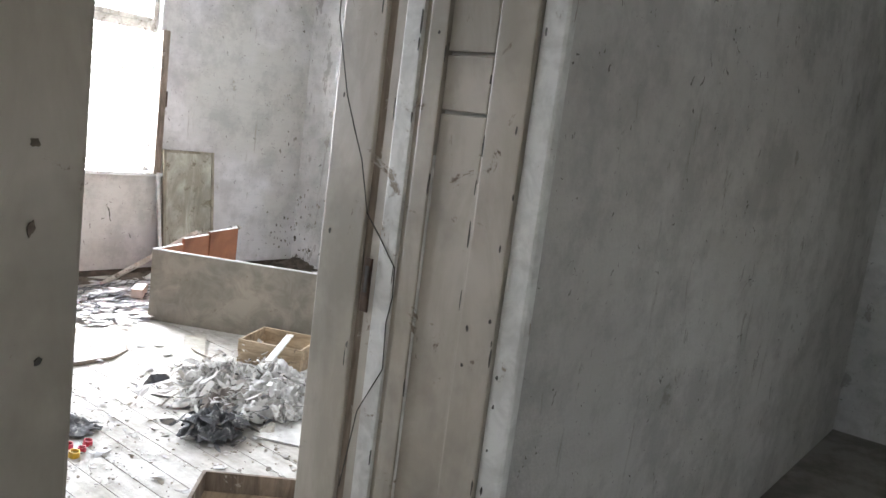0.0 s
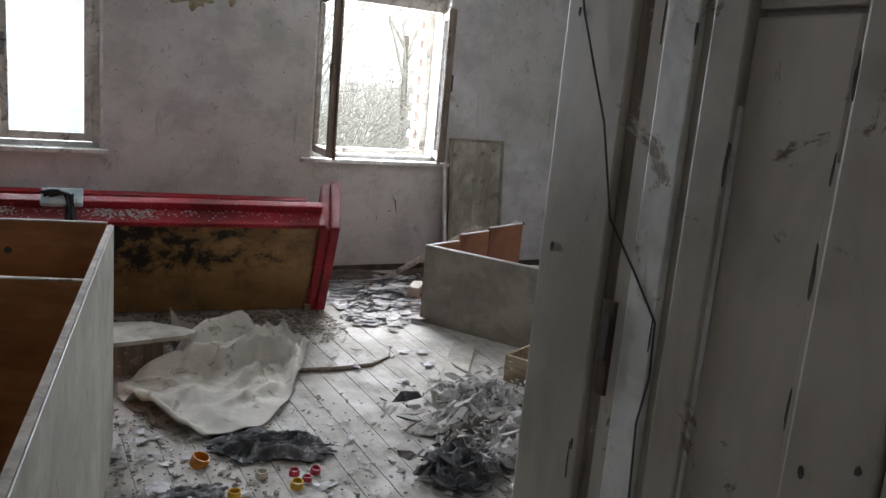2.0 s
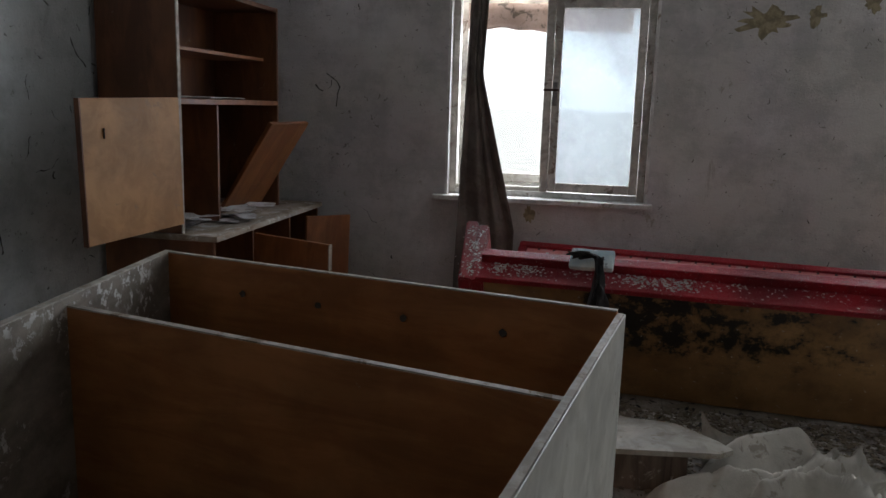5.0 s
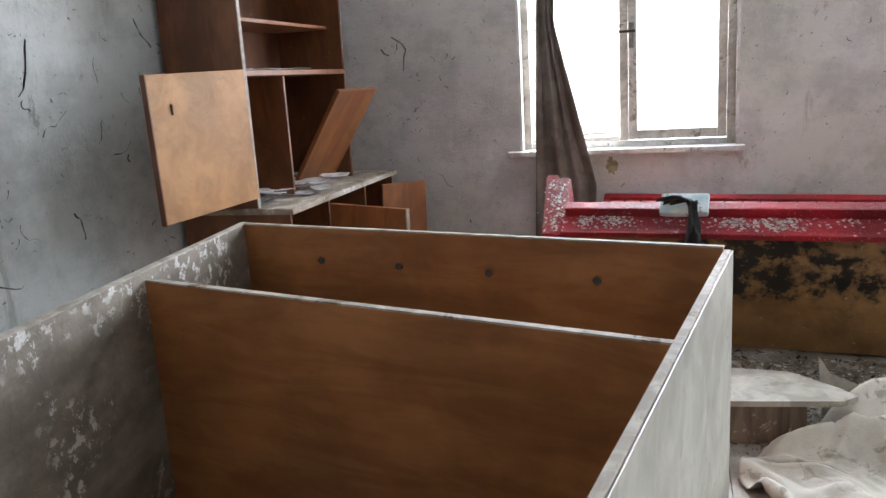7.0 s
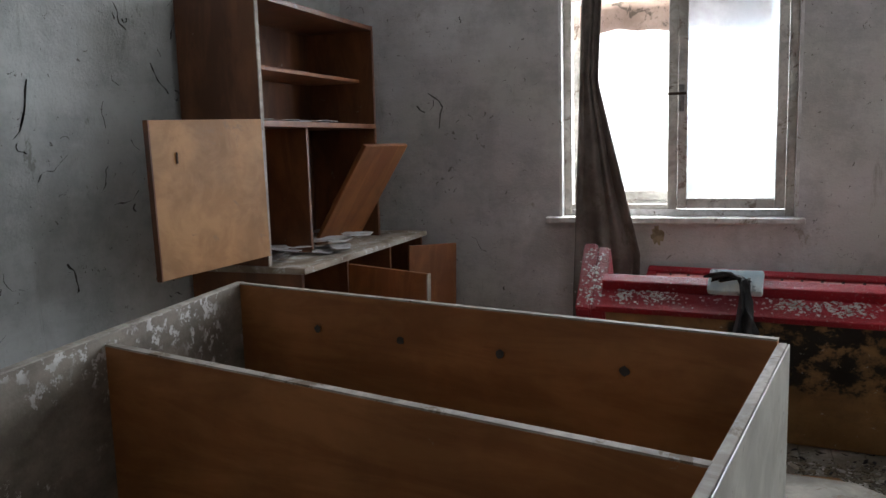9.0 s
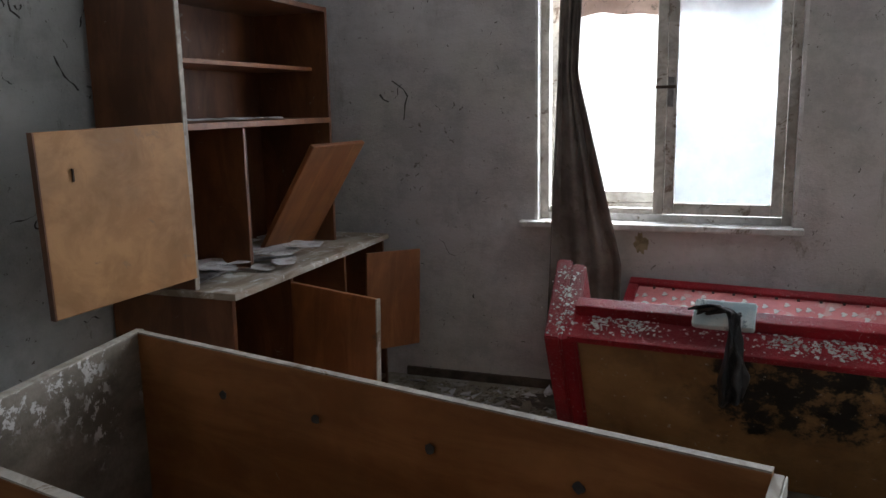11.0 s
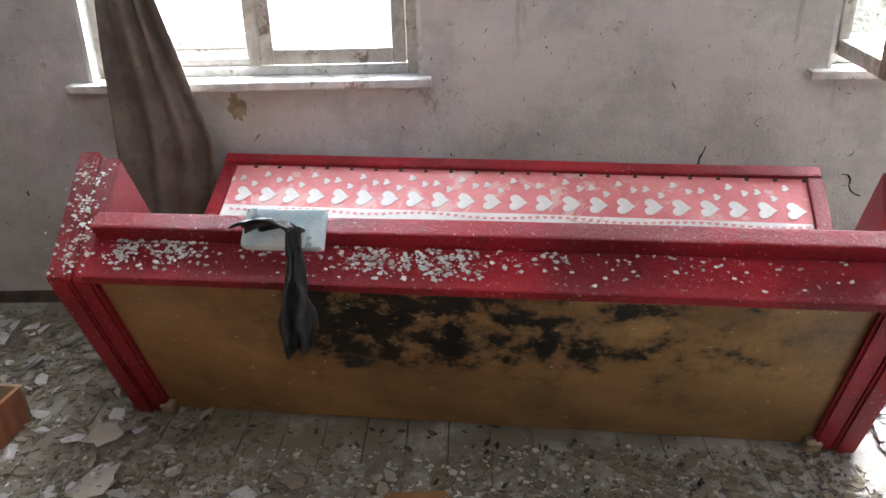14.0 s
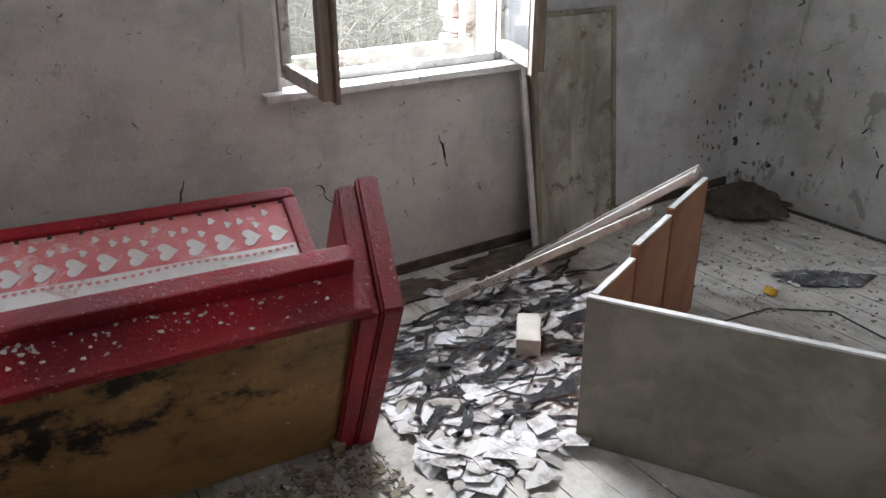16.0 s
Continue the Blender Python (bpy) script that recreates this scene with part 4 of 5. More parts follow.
e2 = part("door", box_bm(0, 0.30, -0.010, 0.010, 0.30, 0.790, 0.004), VENEER_IN, base, "reddish-brown open door", at=Matrix.Translation((-0.90, 5.62, 0.0)) @ pose(0, 0, 0, 0, 2, 52))
rng = random.Random(12)
for k in range(26):
    x, y = rng.uniform(-1.40, -0.96), rng.uniform(4.66, 5.45)
    s = rng.uniform(0.04, 0.10)
    bm = flat_shape(blob_outline(rng, s, s * 0.7, 7, 0.3), 0, 0.002)
    solid("paper_scrap", roughen(bm, 0.006, 9), PAPER, "torn dirty white paper on the cabinet top", "paper", pose(x, y, 0.838 + 0.0025 * k, rng.uniform(-5, 5), rng.uniform(-5, 5), rng.uniform(0, 360)), group="papers on the cabinet")
for k in range(4):
    bm = flat_shape(blob_outline(rng, 0.10, 0.06, 8, 0.3), 0, 0.003)
    solid("paper_scrap", roughen(bm, 0.01, 9), PAPER, "torn dirty white paper on the cupboard shelf", "paper", pose(-1.22 + 0.03 * k, 4.75 + 0.17 * k, 1.447, 0, 0, 40 * k), group="papers on the shelf")


# ---- curtain ----
def curtain_place(u, v):
    w = 0.105 + 0.25 * min(1.0, max(0.0, (v - 0.26) / 0.52))
    x = -0.03 - 0.055 * v + w * u
    z = 2.09 - 1.78 * v
    y = 6.105 - 0.025 * v - 0.022 * math.sin(u * 21 + 3.0 * noise.noise(Vector((u * 3, v * 2, 0)))) * (0.5 + 0.5 * v) - 0.03 * math.sin(min(1, v * 1.4) * math.pi) * u
    return Vector((x, y, z))


curtain = solid("curtain", sheet(44, 40, curtain_place, 0.003), CURTAIN, "dusty brown curtain gathered and hanging over the sill", "curtain", smooth=True)
rod = solid("hanging_line", tube(bmesh.new(), [(-0.16, 6.15, 2.10), (0.3, 6.14, 2.088), (0.99, 6.15, 2.10)], 0.004, 6), SOOT, "thin curtain cord across the window", "cord")

# ---- board leaning under the open window ----
LEANBOARD = wood("olive_stained_panel", (0.27, 0.25, 0.195), (0.46, 0.44, 0.37), 0.6, (3, 3, 1), (0.17, 0.145, 0.10), 0.56)
lb = thing("leaning_board", "pale stained panel leaning against the wall", "board", pose(3.685, 6.005, 0.0, -6.5, 0, 0))
part("panel", roughen(box_bm(0.03, 0.49, 0.0, 0.018, 0.0, 1.09, 0.004), 0.002, 4), LEANBOARD, lb)
part("frame_strip", box_bm(0.0, 0.029, -0.006, 0.026, 0.0, 1.115, 0.005), BOARDEDGE, lb)
part("frame_strip", box_bm(0.491, 0.520, -0.006, 0.026, 0.0, 1.115, 0.005), BOARDEDGE, lb)
part("frame_strip", box_bm(0.03, 0.49, -0.005, 0.025, 1.091, 1.114, 0.005), BOARDEDGE, lb)
solid("pale_stick", box_bm(0, 0.028, 0, 0.02, 0, 0.93, 0.004), WHITEPAINT, "thin pale stick leaning against the wall", "stick", pose(3.655, 5.99, 0.0, -8, -2, 0))


# ---- pale box and planks ----
C, F, S = (2.835, 4.812), (3.63, 3.43), (3.86, 5.24)
wb = thing("pale_box_frame", "broken grey-white cabinet carcass lying open on the floor", "cabinet")
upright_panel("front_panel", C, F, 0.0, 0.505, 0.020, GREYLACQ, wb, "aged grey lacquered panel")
upright_panel("edge_strip", C, F, 0.5055, 0.512, 0.022, WHITEPAINT, wb, bev=0.0)
sd = Vector((S[0] - C[0], S[1] - C[1]))
for a, b, h in ((0.03, 0.30, 0.505), (0.315, 0.60, 0.545), (0.615, 0.98, 0.565)):
    p, q = Vector(C) + sd * a, Vector(C) + sd * b
    upright_panel("side_panel", (p.x, p.y), (q.x, q.y), 0.0, h, -0.02, BROWNBOX, wb, "reddish-brown board")
    upright_panel("edge_strip", (p.x, p.y), (q.x, q.y), h + 0.0005, h + 0.006, -0.02, WHITEPAINT, wb, bev=0.0)


def beam(name, label, a, b, w, h, mat, group="", cat="plank"):
    a, b = Vector(a), Vector(b)
    d = b - a
    q = d.to_track_quat("X", "Z").to_matrix().to_4x4()
    bm = box_bm(0, d.length, -w / 2, w / 2, 0, h, 0.004)
    add_box(bm, 0, d.length, -w / 2 - 0.012, -w / 2 + 0.012, h * 0.3, h * 1.5, 0.003)
    return solid(name, roughen(bm, 0.002, 5), mat, label, cat, Matrix.Translation(a) @ q, group)


beam("broken_plank", "grey-white moulded plank propped on the broken cabinet", (3.04, 5.80, 0.01), (3.40, 5.085, 0.555), 0.055, 0.022, FRAMEPAINT, "propped planks")
beam("broken_plank", "grey-white moulded plank propped on the broken cabinet", (3.50, 5.90, 0.01), (3.88, 5.285, 0.555), 0.085, 0.022, WHITEPAINT, "propped planks")
beam("broken_plank", "grey-white moulded plank propped on the broken cabinet", (3.58, 5.93, 0.01), (3.97, 5.33, 0.545), 0.04, 0.025, FRAMEPAINT, "propped planks")


# ---- drawers on the floor ----
def drawer(m, w, d, h, label, mats, t=0.014):
    dr = thing("drawer", label, "drawer", m, group="drawers on the floor")
    part("bottom", box_bm(t, w - t, t, d - t, 0.012, 0.018), DRAWERWOOD, dr)
    part("side", box_bm(0, w, 0, t, 0, h, 0.002), mats[0], dr)
    part("side", box_bm(0, w, d - t, d, 0, h, 0.002), mats[1], dr)
    part("side", box_bm(0, t, t, d - t, 0, h, 0.002), mats[1], dr)
    part("front", box_bm(w - t, w, t, d - t, 0, h, 0.002), mats[2], dr)
    return dr


drawer(pose(-0.73, 4.955, 0.004, 0, 0, -7), 0.50, 0.45, 0.135, "open wooden drawer full of white scraps on the floor", (DRAWERWOOD, DRAWERWOOD, BROWNBOX))
drawer(pose(2.80, 3.74, 0.004, 0, 0, -64), 0.42, 0.36, 0.145, "empty wooden drawer among rags on the floor", (DRAWERWOOD, DRAWERWOOD, DRAWERWOOD))
drawer(pose(1.66, 2.43, 0.004, 0, 0, -138), 0.42, 0.40, 0.10, "grey wooden drawer lying on the floor", (OLDWOOD, OLDWOOD, OLDWOOD))
roll_bm = bmesh.new()
bmesh.ops.create_cone(roll_bm, cap_ends=True, segments=28, radius1=0.085, radius2=0.085, depth=0.10)
rollm = pose(-0.34, 5.12, 0.105, 74, 0, 118)
spool = thing("tape_roll", "cream plastic roll lying in the drawer", "roll", rollm)
part("body", roll_bm, CREAMPL, spool)
hub = bmesh.new()
bmesh.ops.create_cone(hub, cap_ends=True, segments=20, radius1=0.060, radius2=0.060, depth=0.106)
part("hub", hub, DRAWERWOOD, spool)


# ---- tall white stand-in past the doorway: one plain face known, the rest assumed ----
tall = thing("tall_white_block", "tall white stand-in block behind the rag heap, body and plinth assumed", "cupboard", pose(2.66, 2.95, 0.0))
part("body", box_bm(0.0, 0.50, -0.90, 0.0, 0.06, 2.08, 0.006), WHITEPAINT, tall)
part("plinth", box_bm(0.015, 0.49, -0.88, -0.015, 0.0, 0.059), OLDWOOD, tall)


# ---- cloths, rags and litter ----
TARP_EDGE = [(-0.49, 0.0), (-0.46, -0.21), (-0.27, -0.58), (-0.02, -0.60), (0.27, -0.23), (0.50, 0.28), (0.56, 0.45), (0.44, 0.58), (0.26, 0.62), (-0.08, 0.40), (-0.33, 0.16)]
TARP_FOLDS = [((-0.10, 0.33), (0.24, 0.52), 0.19, 0.15), ((-0.36, 0.10), (0.08, 0.20), 0.12, 0.10), ((0.08, 0.20), (0.40, 0.16), 0.14, 0.075), ((0.26, -0.22), (0.53, 0.40), 0.06, 0.055),
              ((0.02, 0.10), (0.44, 0.50), 0.14, 0.055), ((-0.20, -0.08), (-0.16, -0.50), 0.035, 0.09), ((0.02, -0.12), (0.26, 0.06), 0.05, 0.045), ((-0.46, -0.20), (-0.28, -0.56), 0.075, 0.07),
              ((0.18, 0.30), (0.36, 0.56), 0.10, 0.05), ((-0.05, -0.35), (0.20, -0.16), 0.03, 0.05)]


def tarp(u, v):
    k = u * len(TARP_EDGE)
    i, f = int(k) % len(TARP_EDGE), k - int(k)
    p, q = Vector(TARP_EDGE[i]), Vector(TARP_EDGE[(i + 1) % len(TARP_EDGE)])
    o, r2 = Vector(TARP_EDGE[i - 1]), Vector(TARP_EDGE[(i + 2) % len(TARP_EDGE)])
    e = 0.5 * (2 * p + (q - o) * f + (2 * o - 5 * p + 4 * q - r2) * f * f + (3 * p - o - 3 * q + r2) * f ** 3)
    w = 0.015 + 0.985 * v
    x, y = e.x * w, e.y * w
    wob = noise.noise_vector(Vector((x * 3.1, y * 3.1, 4.0)))
    a = Vector((x + wob.x * 0.045, y + wob.y * 0.045))
    z = 0.0
    for s0, s1, h, wide in TARP_FOLDS:
        b, c = Vector(s0), Vector(s1)
        t = max(0.0, min(1.0, (a - b).dot(c - b) / (c - b).length_squared))
        d = (a - b - (c - b) * t).length / wide
        z = max(z, h * max(0.0, 1 - d) ** 1.25 * (0.75 + 0.25 * math.sin(t * 3.1))) + 0.12 * min(z, h * max(0.0, 1 - d))
    g = Vector((x * 5.5, y * 5.5, 2.0))
    g += noise.noise_vector(g * 0.6) * 0.8
    z += 0.036 * max(0.0, 1 - abs(noise.noise(g * 0.62)) * 3.6) + 0.005 * max(0.0, 1 - abs(noise.noise(g * 1.9)) * 3.0) + 0.006 * noise.noise(g * 0.5)
    return Vector((x, y, max(0.006, 0.010 + z)))


solid("tarpaulin", sheet(132, 60, tarp, 0.003), CLOTH, "crumpled dirty cream tarpaulin on the floor", "tarpaulin", pose(1.42, 4.10, 0.0), smooth=True)
crumpled("dark_rag", "dark grey crumpled rag on the dusty floor", "rag", DARKRAG, pose(1.44, 3.34, 0, 0, 0, -18), 0.52, 0.26, 0.10, 2, 40, 9)
crumpled("dark_rag", "heap of black-grey rags beside the doorway", "rag", DARKRAG, pose(2.06, 2.92, 0, 0, 0, 40), 0.36, 0.30, 0.16, 3, 36, 8)
crumpled("pale_rag", "pale crumpled rags heaped on the floor", "rag", PALERAG, pose(2.48, 3.42, 0, 0, 0, 30), 0.62, 0.46, 0.17, 4, 64, 11, ragged=0.35)
crumpled("pale_rag", "pale crumpled rags heaped on the floor", "rag", PALERAG, pose(2.50, 2.98, 0, 0, 0, -35), 0.62, 0.46, 0.16, 5, 64, 11, ragged=0.35)
crumpled("pale_rag", "torn pale rag lying beside the drawer", "rag", PALERAG, pose(2.80, 3.35, 0.0, 0, 0, 70), 0.40, 0.3, 0.16, 6, 36, 8, ragged=0.3)
crumpled("brown_rag", "dirty brown cloth among the rags", "rag", CURTAIN, pose(2.32, 3.18, 0.0, 0, 0, 10), 0.36, 0.24, 0.12, 7, 30, 7)
crumpled("dark_rag", "dark rag in the far corner", "rag", DARKRAG, pose(4.55, 5.05, 0, 0, 0, -35), 0.42, 0.16, 0.06, 9, 30, 8)
crumpled("dark_rag", "small dark rag by the wardrobe", "rag", DARKRAG, pose(1.06, 3.06, 0, 0, 0, 10), 0.24, 0.16, 0.05, 10, 24, 7)

solid("pale_plank", roughen(box_bm(-0.07, 0.07, -0.33, 0.33, 0.003, 0.018, 0.003), 0.002, 6), BOARD, "short pale plank on the floor", "plank", pose(2.69, 4.03, 0, 0, 0, -36))
solid("white_board", box_bm(-0.15, 0.15, -0.12, 0.12, 0.003, 0.012, 0.002), WHITEPAINT, "square white board among the rags", "board", pose(2.36, 2.72, 0.0, 0, 0, 25))
solid("loose_lath", box_bm(-0.22, 0.22, -0.022, 0.022, 0.0, 0.012, 0.002), WHITEPAINT, "white slat lying across the drawer", "slat", pose(2.86, 3.42, 0.165, 0, -6, 34))
lid = thing("floor_box", "low dark box under a broken white board beside the tarpaulin", "box")
part("body", box_bm(0.62, 1.16, 4.30, 4.50, 0.0, 0.170, 0.004), OLDWOOD, lid)
part("lid", roughen(flat_shape([(0.56, 4.185), (1.27, 4.285), (1.325, 4.335), (1.28, 4.40), (1.13, 4.545), (0.60, 4.59)], 0.171, 0.192), 0.002, 5), BOARD, lid, "pale broken board lid")
solid("torn_card", roughen(flat_shape([(-0.07, 0.0), (0.08, 0.0), (0.09, 0.14), (-0.03, 0.19), (-0.075, 0.265)], 0.0, 0.003), 0.012, 5), BOARD, "torn pale card standing on its edge", "card", pose(1.31, 4.50, 0.003, 78, 0, 8))
bm = bmesh.new()
tube(bm, [(1.80, 4.13, 0.012), (2.00, 4.10, 0.012), (2.20, 4.12, 0.010), (2.35, 4.22, 0.006), (2.42, 4.36, 0.005)], [0.014, 0.014, 0.011, 0.005, 0.002], 6)
solid("bent_strip", bm, OLDWOOD, "thin bent wooden strip on the floor", "strip")
bm = bmesh.new()
tube(bm, [(3.86, 5.05, 0.006), (4.1, 5.02, 0.006), (4.3, 4.85, 0.006), (4.25, 4.55, 0.006)], 0.004, 5)
solid("floor_wire", bm, SOOT, "thin black wire on the floor", "wire")


def cap(mat, label, x, y, r, turn):
    ob = thing("bottle_cap", label, "bottle cap", pose(x, y, 0.001, turn, 0, turn * 3), group="plastic caps on the floor")
    bm = bmesh.new()
    bmesh.ops.create_cone(bm, cap_ends=False, segments=18, radius1=r, radius2=r * 0.94, depth=r * 1.1)
    bmesh.ops.solidify(bm, geom=bm.faces[:], thickness=0.004)
    part("ring", bm, mat, ob, at=Matrix.Translation((0, 0, r * 0.56)))
    bm = bmesh.new()
    bmesh.ops.create_cone(bm, cap_ends=True, segments=18, radius1=r * 0.9, radius2=r * 0.9, depth=0.004)
    part("disc", bm, mat, ob, at=Matrix.Translation((0, 0, 0.004)))


for mat, label, x, y, r, t in ((ORANGE, "orange plastic cap on the floor", 1.13, 3.30, 0.036, 20), (YELLOW, "yellow plastic cap on the floor", 1.20, 3.02, 0.024, 0), (YELLOW, "yellow plastic cap on the floor", 1.43, 3.02, 0.024, 8),
                               (CRIMSON, "red plastic cap on the floor", 1.45, 3.11, 0.021, 0), (CRIMSON, "red plastic cap on the floor", 1.53, 3.10, 0.021, 10), (CRIMSON, "red plastic cap on the floor", 1.48, 3.05, 0.019, 0),
                               (CREAMPL, "cream plastic cap on the floor", 1.33, 3.13, 0.024, 0), (YELLOW, "yellow plastic cap in the far corner", 4.22, 5.10, 0.03, 30)):
    cap(mat, label, x, y, r, t)

solid("foam_block", roughen(box_bm(-0.10, 0.10, -0.045, 0.045, 0.0, 0.10, 0.008), 0.006, 8, 2), CLOTH, "pale foam block among the paper litter", "block", pose(3.06, 5.32, 0.008, 0, 0, 50))
solid("foam_block", roughen(box_bm(-0.05, 0.05, -0.03, 0.03, 0.0, 0.05, 0.006), 0.005, 8, 2), WHITEPRINT, "small pale foam block among the paper litter", "block", pose(3.45, 5.12, 0.02, 0, 6, 20))
solid("red_brick_piece", roughen(box_bm(-0.06, 0.06, -0.025, 0.025, 0.0, 0.03, 0.006), 0.006, 12, 2), BRICK, "small broken red tile piece on the floor", "rubble", pose(1.13, 4.72, 0.0, 0, 0, -5))
solid("cardboard_piece", roughen(flat_shape([(-0.13, -0.07), (0.02, -0.10), (0.14, -0.02), (0.08, 0.10), (-0.08, 0.09)], 0.004, 0.008), 0.006, 6), HARDBOARD, "dirty olive cardboard piece on the floor", "cardboard", pose(1.06, 4.90, 0.004, 0, 0, 0))
solid("paper_sheet", roughen(flat_shape([(-0.08, -0.02), (0.12, -0.11), (0.05, 0.04), (-0.04, 0.10)], 0.004, 0.007), 0.01, 6), WHITEPRINT, "torn white sheet on the floor", "paper", pose(1.66, 4.55, 0.008, 0, 10, 0))


def scatter(name, label, mat, n, spots, seed, smin, smax, lift=0.02, tilt=12, aspect=0.7, sides=(4, 5, 6), thick=0.0015, z0=0.003):
    """Loose flat scraps in the given patches (x, y, spread x, spread y)."""
    rng = random.Random(seed)
    verts, faces = [], []
    for k in range(n):
        cx, cy, sx, sy = rng.choice(spots)
        x, y = cx + rng.uniform(-1, 1) * sx, cy + rng.uniform(-1, 1) * sy
        if not (X0 + 0.05 < x < X1 - 0.05 and Y0 + 0.05 < y < Y1 - 0.04):
            continue
        r = smin + (smax - smin) * rng.random() ** 2.2
        m = pose(x, y, z0 + rng.random() ** 2 * lift + r * 0.12, rng.uniform(-tilt, tilt), rng.uniform(-tilt, tilt), rng.uniform(0, 360))
        out = blob_outline(rng, r, r * aspect * rng.uniform(0.6, 1.2), rng.choice(sides), 0.28)
        bend = rng.uniform(-0.25, 0.25)
        i0, c = len(verts), len(out)
        for zz in (0.0, thick):
            verts += [m @ Vector((a, b, zz + bend * a * a / max(r, 0.001))) for a, b in out]
        faces.append(tuple(range(i0 + c, i0 + 2 * c)))
        faces.append(tuple(range(i0 + c - 1, i0 - 1, -1)))
        faces += [(i0 + j, i0 + (j + 1) % c, i0 + c + (j + 1) % c, i0 + c + j) for j in range(c)]
    me = bpy.data.meshes.new(name)
    me.from_pydata([tuple(v) for v in verts], [], faces)
    me.materials.append(mat)
    return tagged(new(name, me), label, "litter", kind="stuff")


rng = random.Random(77)
for x, y, w, d, turn in ((0.02, 4.86, 0.20, 0.15, 20), (0.16, 5.02, 0.16, 0.10, 60), (-0.06, 4.64, 0.22, 0.12, -15), (0.20, 4.72, 0.10, 0.08, 40), (0.10, 5.24, 0.12, 0.10, 5), (2.52, 4.92, 0.11, 0.09, 30), (2.88, 4.98, 0.14, 0.10, 80), (3.02, 5.15, 0.16, 0.12, 15), (2.72, 5.22, 0.15, 0.10, -30), (2.62, 4.74, 0.12, 0.09, 10), (3.18, 5.42, 0.14, 0.11, 50)):
    bm = flat_shape(blob_outline(rng, w * 0.5, d * 0.5, 11, 0.32), 0, 0.002)
    bmesh.ops.triangulate(bm, faces=bm.faces[:])
    solid("paper_sheet", roughen(bm, 0.008, 7), PAPER if x > 1 else CLOTH, "torn crumpled sheet lying on the littered floor", "paper", pose(x, y, 0.022, rng.uniform(-4, 4), rng.uniform(-4, 4), turn), group="torn sheets on the floor")
scatter("paper_litter", "white torn papers and plastic scraps strewn on the floor", PAPER, 1150, [(2.85, 5.35, 0.45, 0.38), (3.25, 5.55, 0.30, 0.35), (2.75, 5.0, 0.35, 0.2)], 1, 0.008, 0.085, 0.022, 7)
scatter("loose_papers", "scattered white paper scraps on the planks", PAPER, 260, [(2.4, 4.3, 0.5, 0.6), (1.7, 3.2, 0.9, 0.5), (0.95, 3.5, 0.2, 0.4), (2.0, 2.5, 0.8, 0.6), (2.6, 3.3, 0.5, 0.6), (4.4, 4.6, 0.7, 0.9)], 2, 0.008, 0.055, 0.006, 5)
scatter("plaster_crumbs", "dark plaster crumbs and dirt on the floor", RUBBLE, 5200, [(0.9, 4.75, 1.0, 0.35), (0.4, 4.7, 0.8, 0.4), (0.3, 4.75, 1.1, 0.5), (0.9, 4.6, 0.9, 0.4), (-0.3, 5.6, 0.7, 0.5), (1.6, 4.9, 0.7, 0.25), (1.0, 3.4, 0.35, 0.6), (1.9, 3.0, 0.9, 0.8), (4.6, 5.4, 0.6, 0.7)], 3, 0.003, 0.015, 0.006, 22, 0.8, thick=0.004)
scatter("brown_dirt", "brown crumbled dirt and fibre on the planks beside the bed", BROWNDIRT, 5200, [(1.0, 4.85, 1.2, 0.35), (0.5, 4.7, 0.9, 0.45), (0.0, 5.5, 0.6, 0.5), (1.7, 4.95, 0.6, 0.22), (-0.3, 5.8, 0.6, 0.3)], 21, 0.003, 0.022, 0.004, 14, 0.8, thick=0.003)
scatter("black_debris", "dark crumbs and shreds along the foot of the bed", STRIPS, 240, [(0.45, 5.30, 0.30, 0.05), (1.0, 5.24, 0.32, 0.05), (1.55, 5.18, 0.30, 0.05), (2.0, 5.10, 0.25, 0.08), (-0.1, 5.75, 0.5, 0.2), (1.5, 4.98, 0.4, 0.06)], 25, 0.003, 0.020, 0.010, 25, 0.5)
scatter("rag_shreds", "torn pale shreds of cloth and paper around the rag heap", SHREDS, 520, [(2.45, 3.30, 0.45, 0.40), (2.55, 2.98, 0.35, 0.30), (2.65, 3.6, 0.3, 0.25)], 23, 0.012, 0.07, 0.11, 40, 0.35, (5, 6, 7))
scatter("dark_shreds", "torn dark shreds of cloth in the rag heap", STRIPS, 130, [(2.10, 2.92, 0.22, 0.2), (2.4, 3.15, 0.4, 0.4)], 24, 0.012, 0.07, 0.10, 40, 0.4, (5, 6, 7))
scatter("corner_litter", "torn papers and flakes around the drawer", PAPER, 330, [(-0.15, 4.85, 0.35, 0.35), (-0.45, 5.15, 0.2, 0.18), (0.1, 5.5, 0.3, 0.4), (-0.45, 5.75, 0.4, 0.3), (0.3, 4.7, 0.5, 0.3)], 4, 0.008, 0.055, 0.02, 22)
scatter("leaf_litter", "brown dead leaves and bark on the floor", RUBBLE, 420, [(-0.1, 5.75, 0.5, 0.3), (0.1, 5.3, 0.3, 0.3), (0.6, 4.9, 0.5, 0.2)], 5, 0.008, 0.04, 0.02, 34, 0.6)
scatter("wardrobe_litter", "flakes and scraps inside the wardrobe", RUBBLE, 350, [(0.0, 2.5, 0.55, 0.6), (0.05, 3.45, 0.6, 0.15)], 6, 0.01, 0.05, 0.02, 20, z0=0.08)
scatter("drawer_litter", "white scraps filling the drawer", PAPER, 60, [(-0.48, 5.15, 0.19, 0.17)], 7, 0.02, 0.07, 0.02, 12, z0=0.022)
